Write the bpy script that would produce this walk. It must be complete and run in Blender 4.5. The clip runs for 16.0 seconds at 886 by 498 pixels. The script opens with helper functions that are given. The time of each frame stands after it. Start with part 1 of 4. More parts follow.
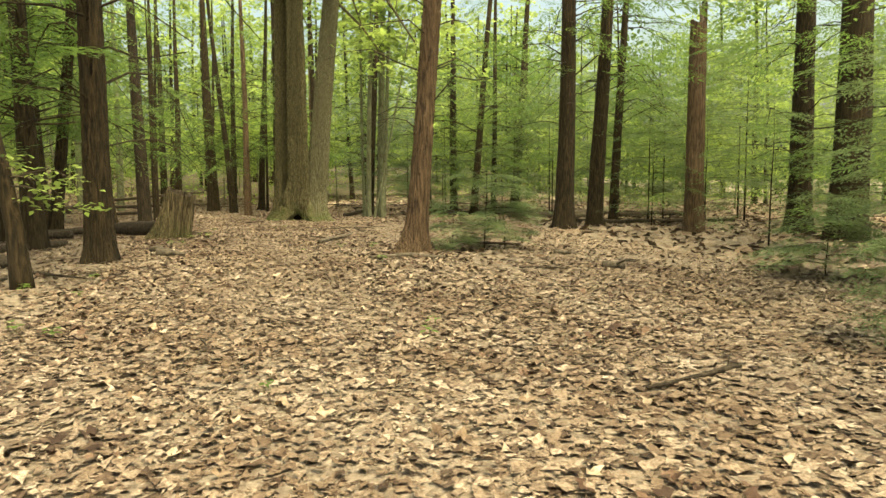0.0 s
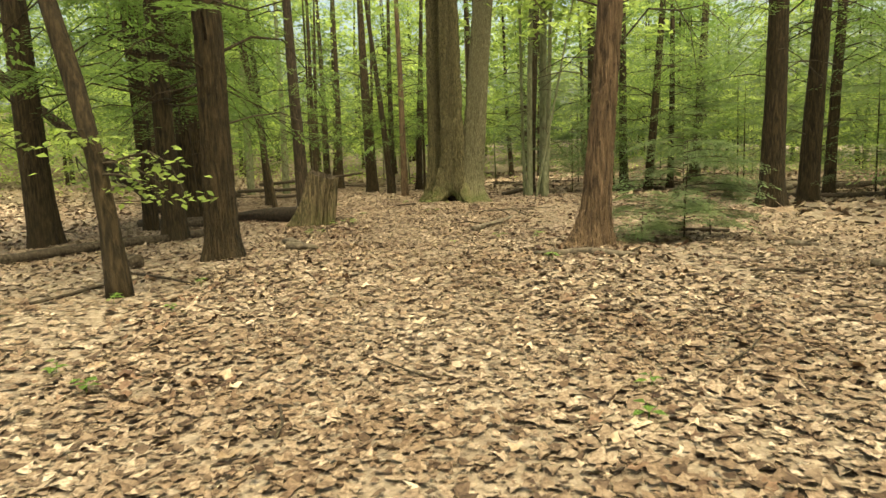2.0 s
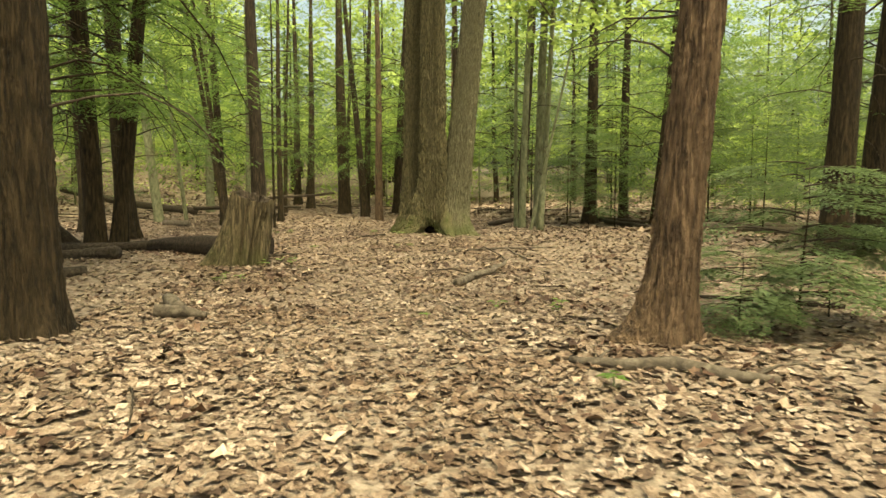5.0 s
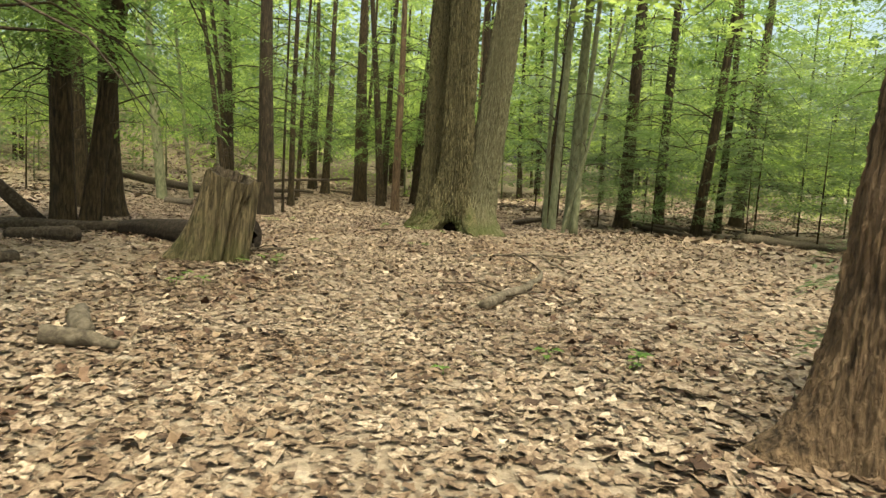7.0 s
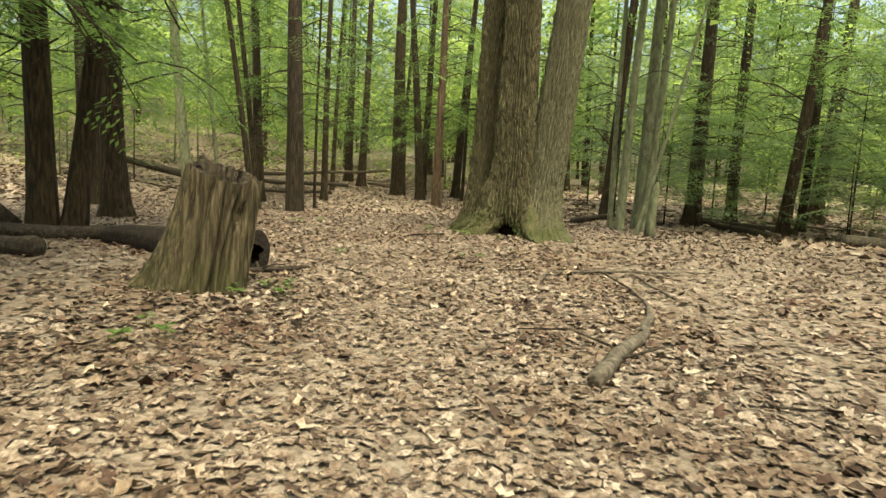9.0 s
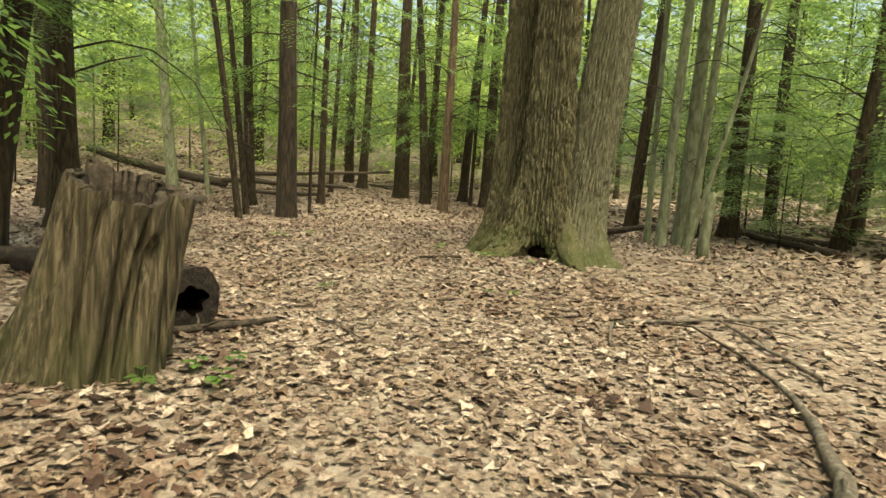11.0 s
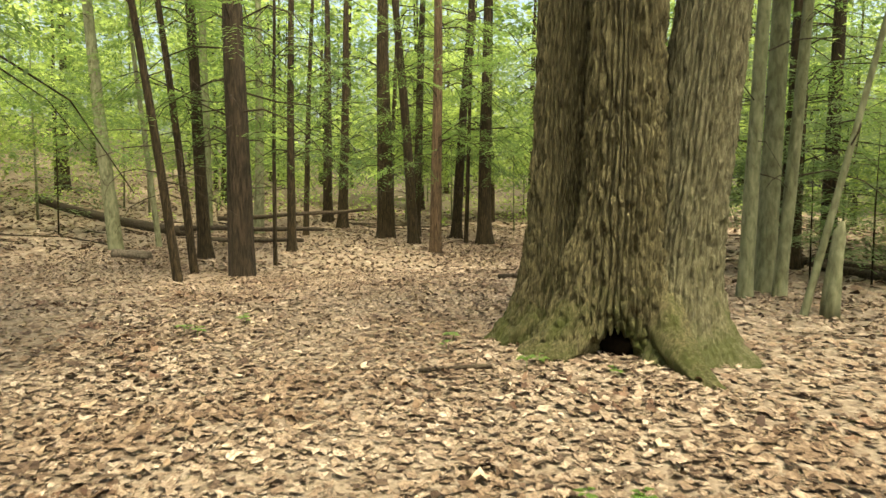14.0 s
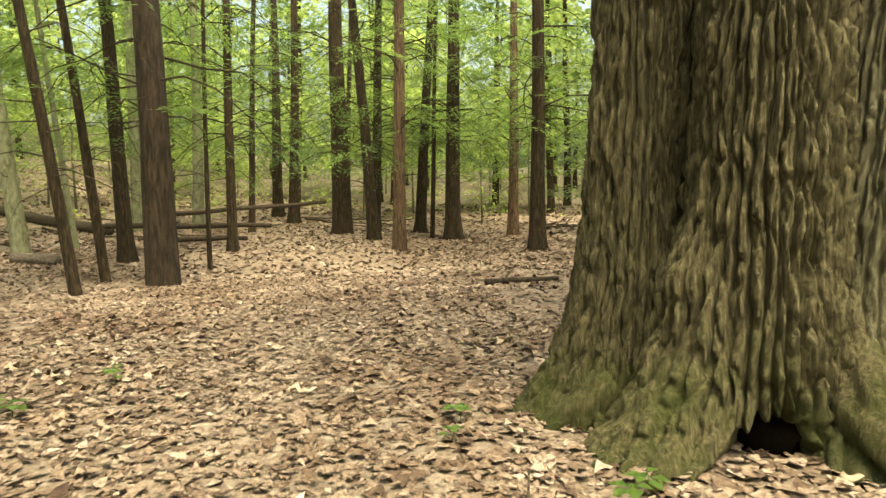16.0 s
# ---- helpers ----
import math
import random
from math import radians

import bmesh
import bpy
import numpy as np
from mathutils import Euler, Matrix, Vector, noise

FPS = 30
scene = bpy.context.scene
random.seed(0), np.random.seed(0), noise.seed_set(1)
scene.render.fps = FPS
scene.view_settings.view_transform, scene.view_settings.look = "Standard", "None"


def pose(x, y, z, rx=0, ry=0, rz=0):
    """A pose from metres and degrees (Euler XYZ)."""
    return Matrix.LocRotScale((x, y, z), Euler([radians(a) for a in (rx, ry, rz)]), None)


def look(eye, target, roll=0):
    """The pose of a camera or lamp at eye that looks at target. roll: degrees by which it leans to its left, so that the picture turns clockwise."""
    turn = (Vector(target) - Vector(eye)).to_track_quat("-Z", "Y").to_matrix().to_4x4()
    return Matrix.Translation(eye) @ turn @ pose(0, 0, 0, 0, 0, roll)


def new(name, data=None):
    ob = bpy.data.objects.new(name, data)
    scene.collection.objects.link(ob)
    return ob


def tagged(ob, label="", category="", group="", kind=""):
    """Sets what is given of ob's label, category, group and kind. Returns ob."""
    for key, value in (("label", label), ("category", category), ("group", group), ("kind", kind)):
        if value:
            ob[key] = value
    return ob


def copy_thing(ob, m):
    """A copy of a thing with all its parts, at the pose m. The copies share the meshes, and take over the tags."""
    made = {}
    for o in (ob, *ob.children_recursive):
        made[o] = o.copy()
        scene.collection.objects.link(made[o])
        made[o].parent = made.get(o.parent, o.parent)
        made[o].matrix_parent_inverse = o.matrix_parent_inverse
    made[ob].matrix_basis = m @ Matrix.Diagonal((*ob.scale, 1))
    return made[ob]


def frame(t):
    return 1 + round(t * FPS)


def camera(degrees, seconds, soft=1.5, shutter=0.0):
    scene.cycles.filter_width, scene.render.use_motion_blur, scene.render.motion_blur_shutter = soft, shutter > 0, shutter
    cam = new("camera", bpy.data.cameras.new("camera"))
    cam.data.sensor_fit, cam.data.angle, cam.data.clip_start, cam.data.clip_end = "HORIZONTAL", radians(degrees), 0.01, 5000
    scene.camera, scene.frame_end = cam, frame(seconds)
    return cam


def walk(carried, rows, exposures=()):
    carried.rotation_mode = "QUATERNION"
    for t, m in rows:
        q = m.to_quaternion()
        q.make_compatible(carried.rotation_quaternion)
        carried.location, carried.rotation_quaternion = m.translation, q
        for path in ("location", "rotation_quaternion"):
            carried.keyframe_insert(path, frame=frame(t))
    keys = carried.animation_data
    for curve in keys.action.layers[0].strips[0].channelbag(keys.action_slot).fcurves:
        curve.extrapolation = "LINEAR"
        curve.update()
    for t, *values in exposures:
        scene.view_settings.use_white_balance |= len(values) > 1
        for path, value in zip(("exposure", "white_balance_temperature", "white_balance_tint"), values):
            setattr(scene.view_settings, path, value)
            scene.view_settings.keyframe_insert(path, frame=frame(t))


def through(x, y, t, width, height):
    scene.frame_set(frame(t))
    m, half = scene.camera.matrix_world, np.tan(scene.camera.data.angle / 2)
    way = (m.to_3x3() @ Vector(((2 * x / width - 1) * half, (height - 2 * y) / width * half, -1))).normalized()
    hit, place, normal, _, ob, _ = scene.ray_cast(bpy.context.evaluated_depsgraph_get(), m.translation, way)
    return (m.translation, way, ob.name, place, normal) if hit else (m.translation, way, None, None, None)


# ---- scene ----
cam = camera(65.83, 16.0, shutter=0.2)
PATH = [
    (0.0, (0.080, 2.758, 1.398), (-0.271, 7.721, 0.908), -0.45),
    (0.5, (0.000, 3.272, 1.365), (-0.518, 8.209, 0.768), -3.86),
    (1.0, (-0.153, 3.919, 1.386), (-1.120, 8.781, 0.733), -1.79),
    (1.5, (-0.312, 4.547, 1.379), (-1.483, 9.364, 0.726), -2.75),
    (2.0, (-0.426, 5.200, 1.375), (-1.915, 9.931, 0.740), -2.33),
    (2.5, (-0.505, 5.887, 1.380), (-1.918, 10.645, 0.777), -1.29),
    (3.0, (-0.601, 6.526, 1.393), (-1.958, 11.309, 0.856), 0.75),
    (3.5, (-0.848, 7.126, 1.404), (-2.211, 11.908, 0.880), 1.40),
    (4.0, (-0.985, 7.739, 1.396), (-2.249, 12.553, 0.919), 0.47),
    (4.5, (-1.184, 8.319, 1.377), (-2.462, 13.138, 1.005), 0.56),
    (5.0, (-1.467, 8.955, 1.389), (-2.813, 13.746, 0.912), -0.05),
    (5.2, (-1.606, 9.179, 1.423), (-3.193, 13.904, 1.021), 0.04),
    (7.3, (-2.248, 11.355, 1.345), (-3.689, 16.110, 0.790), 3.43),
    (7.5, (-2.337, 11.591, 1.384), (-3.801, 16.337, 0.812), 3.25),
    (8.0, (-2.645, 12.140, 1.357), (-4.083, 16.871, 0.610), 4.32),
    (8.5, (-2.904, 12.718, 1.368), (-4.419, 17.420, 0.596), 3.06),
    (9.0, (-3.195, 13.323, 1.375), (-4.901, 17.982, 0.755), 3.02),
    (9.2, (-3.298, 13.591, 1.411), (-4.944, 18.270, 0.778), 2.99),
    (11.3, (-4.391, 15.857, 1.424), (-6.118, 20.509, 0.805), 3.57),
    (11.5, (-4.491, 16.112, 1.423), (-6.212, 20.757, 0.746), 2.74),
    (12.0, (-4.758, 16.740, 1.446), (-6.529, 21.381, 0.879), 3.55),
    (12.5, (-5.039, 17.307, 1.452), (-6.826, 21.944, 0.899), 0.16),
    (13.0, (-5.286, 17.982, 1.472), (-7.083, 22.608, 0.858), 0.30),
    (13.5, (-5.556, 18.629, 1.484), (-7.177, 23.322, 0.894), 1.52),
    (14.0, (-5.849, 19.245, 1.508), (-7.502, 23.947, 1.106), 0.55),
    (14.5, (-6.200, 19.831, 1.523), (-7.949, 24.500, 1.144), 3.59),
    (15.0, (-6.414, 20.520, 1.490), (-8.112, 25.215, 1.232), 1.42),
    (15.5, (-6.686, 21.170, 1.437), (-8.176, 25.924, 1.012), 2.06),
    (16.0, (-6.974, 21.796, 1.383), (-8.331, 26.587, 0.932), -0.09),
]
walk(cam, [(t, look(eye, target, roll)) for t, eye, target, roll in PATH],
     exposures=((0.0, 1.36, 8300, -7), (5.2, 1.35, 8300, -5), (7.5, 1.36, 7000, -5), (11.5, 1.4, 7200, -4), (13.0, 1.45, 7400, -3), (14.5, 1.64, 7600, -2), (16.0, 1.67, 7700, -1)))

# ---- world, sun, exposure ----
SUN_EL, SUN_AZ = 67.0, 138.0
world = bpy.data.worlds.new("sky")
scene.world = world
world.use_nodes = True
wn = world.node_tree
sky = wn.nodes.new("ShaderNodeTexSky")
sky.sky_type, sky.sun_disc = "NISHITA", False
sky.sun_elevation, sky.sun_rotation = radians(SUN_EL), radians(SUN_AZ)
sky.air_density, sky.dust_density, sky.ozone_density = 1.0, 8.0, 0.3
wn.links.new(sky.outputs[0], wn.nodes["Background"].inputs[0])
wn.nodes["Background"].inputs[1].default_value = 0.17
lamp = bpy.data.lights.new("sun", "SUN")
lamp.energy, lamp.angle, lamp.color = 1.9, radians(30), (1.0, 0.92, 0.78)
sun = new("sun", lamp)
az, el = radians(SUN_AZ), radians(SUN_EL)
sun.matrix_world = look((math.sin(az) * math.cos(el) * 60, math.cos(az) * math.cos(el) * 60, math.sin(el) * 60), (0, 0, 0))

rng = np.random.default_rng(7)


# ---- materials ----
def material(name, rough=0.85):
    m = bpy.data.materials.new(name)
    m.use_nodes = True
    nt = m.node_tree
    b = nt.nodes["Principled BSDF"]
    b.inputs["Roughness"].default_value = rough
    b.inputs["Specular IOR Level"].default_value = 0.25
    return m, nt, b


def node(nt, kind, **values):
    n = nt.nodes.new(kind)
    for key, v in values.items():
        n.inputs[key.replace("_", " ")].default_value = v
    return n


def ramp(nt, fac, *stops):
    r = nt.nodes.new("ShaderNodeValToRGB")
    e = r.color_ramp.elements
    while len(e) < len(stops):
        e.new(0.5)
    for i, (p, c) in enumerate(stops):
        e[i].position, e[i].color = p, (*c, 1)
    nt.links.new(fac, r.inputs[0])
    return r.outputs[0]


def mixed(nt, fac, a, b, mode="MIX"):
    n = nt.nodes.new("ShaderNodeMix")
    n.data_type, n.blend_type = "RGBA", mode
    for value, socket in ((fac, n.inputs[0]), (a, n.inputs[6]), (b, n.inputs[7])):
        if isinstance(value, bpy.types.NodeSocket):
            nt.links.new(value, socket)
        else:
            socket.default_value = value if isinstance(value, float) else (*value, 1)
    return n.outputs[2]


def coords(nt, scale, kind="Object"):
    tc = nt.nodes.new("ShaderNodeTexCoord")
    mp = nt.nodes.new("ShaderNodeMapping")
    mp.inputs["Scale"].default_value = scale
    nt.links.new(tc.outputs[kind], mp.inputs[0])
    return mp.outputs[0]


def noise_tex(nt, vec, scale, detail=4.0, rough=0.6, distortion=0.0):
    n = node(nt, "ShaderNodeTexNoise", Scale=scale, Detail=detail, Roughness=rough, Distortion=distortion)
    nt.links.new(vec, n.inputs["Vector"])
    return n.outputs[0]


def bump(nt, b, height, strength, dist):
    n = node(nt, "ShaderNodeBump", Strength=strength, Distance=dist)
    nt.links.new(height, n.inputs["Height"])
    nt.links.new(n.outputs[0], b.inputs["Normal"])


def bark(name, dark, mid, light, grain=9.0, stretch=0.16, moss=0.0, depth=0.03):
    m, nt, b = material(name, 0.95)
    v = coords(nt, (grain, grain, grain * stretch))
    plates = noise_tex(nt, v, 1.0, 5.0, 0.62, 0.35)
    col = ramp(nt, plates, (0.34, dark), (0.5, mid), (0.68, light))
    big = noise_tex(nt, coords(nt, (1, 1, 0.5)), 1.3, 3.0)
    col = mixed(nt, ramp(nt, big, (0.35, (0, 0, 0)), (0.7, (0.45, 0.45, 0.45))), col, mid)
    tint = nt.nodes.new("ShaderNodeObjectInfo")
    col = mixed(nt, ramp(nt, tint.outputs["Random"], (0.0, (0, 0, 0)), (1.0, (0.3, 0.3, 0.3))), col, dark)
    if moss:
        zc = nt.nodes.new("ShaderNodeSeparateXYZ")
        nt.links.new(coords(nt, (1, 1, 1)), zc.inputs[0])
        mm = noise_tex(nt, coords(nt, (1, 1, 1)), 3.5, 5.0, 0.7)
        reach = nt.nodes.new("ShaderNodeMath")
        reach.operation = "MULTIPLY_ADD"
        nt.links.new(zc.outputs[2], reach.inputs[0])
        reach.inputs[1].default_value = -0.36
        nt.links.new(mm, reach.inputs[2])
        col = mixed(nt, ramp(nt, reach.outputs[0], (0.30, (0, 0, 0)), (0.56, (moss, moss, moss))), col, (0.043, 0.053, 0.011))
    nt.links.new(col, b.inputs["Base Color"])
    fine = noise_tex(nt, v, 3.5, 3.0)
    h = nt.nodes.new("ShaderNodeMath")
    h.operation = "MULTIPLY_ADD"
    nt.links.new(fine, h.inputs[0])
    h.inputs[1].default_value = 0.3
    nt.links.new(plates, h.inputs[2])
    bump(nt, b, h.outputs[0], 0.9, depth)
    return m


def leafy(name, stops, through=0.45, rough=0.55, glow=(0.52, 0.70, 0.14)):
    m, nt, b = material(name, rough)
    geo = nt.nodes.new("ShaderNodeNewGeometry")
    col = ramp(nt, geo.outputs["Random Per Island"], *stops)
    patch = noise_tex(nt, coords(nt, (1, 1, 1)), 0.9, 3.0)
    col = mixed(nt, ramp(nt, patch, (0.35, (0.0, 0.0, 0.0)), (0.7, (0.5, 0.5, 0.5))), col, stops[-1][1])
    # shaded depth of the crowns, painted: patches and whole copies go darker
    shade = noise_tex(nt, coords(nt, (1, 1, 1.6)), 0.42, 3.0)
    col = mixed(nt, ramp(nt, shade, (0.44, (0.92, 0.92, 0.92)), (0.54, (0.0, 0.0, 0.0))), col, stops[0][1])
    own = nt.nodes.new("ShaderNodeObjectInfo")
    col = mixed(nt, ramp(nt, own.outputs["Random"], (0.0, (0.65, 0.65, 0.65)), (0.8, (0.0, 0.0, 0.0))), col, stops[0][1])
    nt.links.new(col, b.inputs["Base Color"])
    tr = nt.nodes.new("ShaderNodeBsdfTranslucent")
    nt.links.new(mixed(nt, 0.5, col, glow), tr.inputs[0])
    mx = node(nt, "ShaderNodeMixShader", Fac=through)
    nt.links.new(b.outputs[0], mx.inputs[1])
    nt.links.new(tr.outputs[0], mx.inputs[2])
    nt.links.new(mx.outputs[0], nt.nodes["Material Output"].inputs[0])
    return m


BARK_HEMLOCK = bark("bark_hemlock", (0.007, 0.005, 0.0025), (0.031, 0.0213, 0.010), (0.080, 0.056, 0.029), 22, 0.16, depth=0.06)
BARK_RED = bark("bark_red", (0.020, 0.013, 0.008), (0.12, 0.078, 0.046), (0.24, 0.162, 0.10), 26, 0.12, depth=0.11)
BARK_RUST = bark("bark_rust", (0.007, 0.005, 0.003), (0.036, 0.026, 0.016), (0.085, 0.061, 0.040), 17, 0.16, depth=0.05)
BARK_OAK = bark("bark_oak", (0.020, 0.017, 0.008), (0.096, 0.083, 0.041), (0.235, 0.208, 0.112), 46, 0.2, moss=0.85, depth=0.035)
BARK_OAK_PALE = bark("bark_oak_pale", (0.042, 0.038, 0.021), (0.125, 0.115, 0.066), (0.25, 0.235, 0.147), 46, 0.2, moss=0.75, depth=0.03)
BARK_PALE = bark("bark_pale", (0.065, 0.068, 0.039), (0.15, 0.155, 0.09), (0.24, 0.245, 0.155), 12, 0.35, depth=0.012)
BARK_STUMP = bark("weathered_wood", (0.010, 0.008, 0.004), (0.078, 0.061, 0.033), (0.235, 0.185, 0.11), 30, 0.08, moss=0.4, depth=0.03)
WOOD_DEAD = bark("dead_wood", (0.014, 0.010, 0.007), (0.048, 0.036, 0.024), (0.11, 0.088, 0.06), 18, 1.0)
WOOD_GREY = bark("grey_wood", (0.04, 0.032, 0.023), (0.11, 0.09, 0.066), (0.21, 0.18, 0.135), 18, 1.0, depth=0.012)
WOOD_ROT = bark("rotten_log", (0.006, 0.004, 0.003), (0.024, 0.017, 0.012), (0.06, 0.045, 0.03), 18, 1.0)
# near-black, unshiny: the shade inside the hollows is put into this colour
HOLLOW_SHADE, _nt, _b = material("hollow_shade", 1.0)
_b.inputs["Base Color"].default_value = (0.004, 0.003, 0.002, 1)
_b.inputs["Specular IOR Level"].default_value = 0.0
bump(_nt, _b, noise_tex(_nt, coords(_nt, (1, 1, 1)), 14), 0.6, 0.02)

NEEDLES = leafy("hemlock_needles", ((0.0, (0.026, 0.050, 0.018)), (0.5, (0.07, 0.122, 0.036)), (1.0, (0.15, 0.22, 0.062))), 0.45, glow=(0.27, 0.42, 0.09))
# sapling needles: sky reflection on the sprays painted in as paler, greyer green
NEEDLES_SKY_SHEEN = leafy("hemlock_needles_sky_sheen", ((0.0, (0.07, 0.105, 0.045)), (0.5, (0.125, 0.175, 0.072)), (1.0, (0.19, 0.25, 0.11))), 0.4, glow=(0.28, 0.38, 0.15))
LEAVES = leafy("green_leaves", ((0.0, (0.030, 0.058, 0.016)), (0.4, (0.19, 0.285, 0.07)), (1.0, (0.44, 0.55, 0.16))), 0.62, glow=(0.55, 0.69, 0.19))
SEEDLING = leafy("seedling_leaves", ((0.0, (0.05, 0.10, 0.02)), (1.0, (0.12, 0.20, 0.045))), 0.35)

# dead leaves: one colour a leaf, with veins of lighter and darker stain
LITTER, _nt, _b = material("dead_leaves", 0.8)
_geo = _nt.nodes.new("ShaderNodeNewGeometry")
_c = ramp(_nt, _geo.outputs["Random Per Island"], (0.0, (0.068, 0.045, 0.032)), (0.2, (0.166, 0.120, 0.086)), (0.45, (0.242, 0.186, 0.139)),
          (0.8, (0.312, 0.252, 0.196)), (1.0, (0.46, 0.392, 0.32)))
_c = mixed(_nt, 1.0, _c, ramp(_nt, noise_tex(_nt, coords(_nt, (1, 1, 1)), 36, 5, 0.7), (0.38, (0.42, 0.37, 0.33)), (0.6, (1.1, 1.08, 1.05))), "MULTIPLY")
_c = mixed(_nt, 1.0, _c, ramp(_nt, noise_tex(_nt, coords(_nt, (1, 1, 0.2)), 0.55, 4, 0.6), (0.40, (0.68, 0.62, 0.57)), (0.56, (1.0, 1.0, 1.0))), "MULTIPLY")
_nt.links.new(_c, _b.inputs["Base Color"])
bump(_nt, _b, noise_tex(_nt, coords(_nt, (1, 1, 1)), 60, 3), 0.35, 0.006)

# soil and older, broken leaves under the fresh ones
SOIL, _nt, _b = material("forest_soil", 0.95)
_vo = node(_nt, "ShaderNodeTexVoronoi", Scale=16.0, Randomness=1.0)
_wob = coords(_nt, (1, 1, 1))
_nt.links.new(_wob, _vo.inputs["Vector"])
_cell = _nt.nodes.new("ShaderNodeSeparateColor")
_nt.links.new(_vo.outputs["Color"], _cell.inputs[0])
_c = ramp(_nt, _cell.outputs[0], (0.0, (0.064, 0.045, 0.031)), (0.3, (0.165, 0.123, 0.089)), (0.7, (0.255, 0.203, 0.152)), (1.0, (0.40, 0.335, 0.265)))
_c = mixed(_nt, ramp(_nt, noise_tex(_nt, _wob, 0.35, 5, 0.65), (0.4, (0, 0, 0)), (0.68, (0.5, 0.5, 0.5))), _c, (0.175, 0.138, 0.1))
_c = mixed(_nt, 0.5, _c, ramp(_nt, noise_tex(_nt, _wob, 22, 5, 0.7), (0.38, (0.055, 0.039, 0.027)), (0.66, (0.325, 0.262, 0.2))))
_nt.links.new(_c, _b.inputs["Base Color"])
bump(_nt, _b, noise_tex(_nt, _wob, 30, 5, 0.7), 0.6, 0.018)


# ---- mesh helpers ----
def mesh_of(name, verts, loops, starts, mat, smooth=False):
    """A mesh from arrays: vertex places, the loops' vertices, each face's first loop."""
    me = bpy.data.meshes.new(name)
    verts, loops, starts = np.asarray(verts, np.float32), np.asarray(loops, np.int32), np.asarray(starts, np.int32)
    me.vertices.add(len(verts))
    me.vertices.foreach_set("co", verts.ravel())
    me.loops.add(len(loops))
    me.loops.foreach_set("vertex_index", loops)
    me.polygons.add(len(starts))
    me.polygons.foreach_set("loop_start", starts)
    if smooth:
        me.polygons.foreach_set("use_smooth", np.ones(len(starts), bool))
    me.update(calc_edges=True)
    me.validate()
    me.materials.append(mat)
    return me


def from_faces(name, verts, faces, mat, smooth=True):
    loops = [i for f in faces for i in f]
    starts = np.cumsum([0] + [len(f) for f in faces[:-1]])
    return mesh_of(name, verts, loops, starts, mat, smooth)


def child(name, me, parent, label="", kind=""):
    ob = new(name, me)
    ob.parent = parent
    return tagged(ob, label, kind=kind)


def part(name, shape, mat, parent, label="", kind="", smooth=True):
    return child(name, from_faces(name, shape[0], shape[1], mat, smooth), parent, label, kind)


def empty(name, x, y, z, turn=0.0):
    ob = new(name)
    ob.empty_display_size = 0.2
    ob.matrix_world = pose(x, y, z, 0, 0, turn)
    return ob


def tube(points, radii, segs=8, wobble=0.0, seed=0.0, cap=True, shape=None):
    """Verts and faces of a round limb along points; shape(angle, i) multiplies the radius."""
    pts = [Vector(p) for p in points]
    verts, faces = [], []
    for i, p in enumerate(pts):
        d = (pts[min(i + 1, len(pts) - 1)] - pts[max(i - 1, 0)]).normalized()
        side = d.cross(Vector((0, 0, 1)) if abs(d.z) < 0.9 else Vector((0, 1, 0))).normalized()
        other = side.cross(d)
        for k in range(segs):
            a = 2 * math.pi * k / segs
            r = radii[i] * (shape(a, i) if shape else 1)
            if wobble:
                r *= 1 + wobble * noise.noise((math.cos(a) * 1.3 + seed, math.sin(a) * 1.3, i * 0.6 + seed))
            verts.append(p + side * (math.cos(a) * r) + other * (math.sin(a) * r))
    for i in range(len(pts) - 1):
        for k in range(segs):
            n = (k + 1) % segs
            faces.append((i * segs + k, i * segs + n, (i + 1) * segs + n, (i + 1) * segs + k))
    if cap:
        faces.append(tuple(range(segs - 1, -1, -1)))
        faces.append(tuple((len(pts) - 1) * segs + k for k in range(segs)))
    return verts, faces


def joined(shapes):
    verts, faces = [], []
    for v, f in shapes:
        n = len(verts)
        verts += list(v)
        faces += [tuple(i + n for i in q) for q in f]
    return verts, faces


def blades(base, along, across, length, width, lift=0.15):
    """Many small pointed leaves at once: arrays of place, direction and side; two folded triangles each."""
    tip = base + along * length[:, None]
    mid = base + along * (length * 0.45)[:, None]
    up = np.cross(across, along) * (width * lift)[:, None]
    a, b = mid + across * (width * 0.5)[:, None] + up, mid - across * (width * 0.5)[:, None] + up
    return np.stack([base, a, tip, b], 1).reshape(-1, 3)


def blades_mesh(name, verts, mat):
    n = len(verts) // 4
    k = np.arange(n)[:, None] * 4
    return mesh_of(name, verts, (k + np.array([[0, 1, 2, 0, 2, 3]])).ravel(), np.arange(2 * n) * 3, mat)


def unit(v):
    return v / np.maximum(np.linalg.norm(v, axis=-1, keepdims=True), 1e-6)


# ---- the ground ----
def step(a, b, x):
    t = np.clip((x - a) / (b - a), 0, 1)
    return t * t * (3 - 2 * t)


def bell(x, y, cx, cy, s):
    return np.exp(-((x - cx) ** 2 + (y - cy) ** 2) / s)


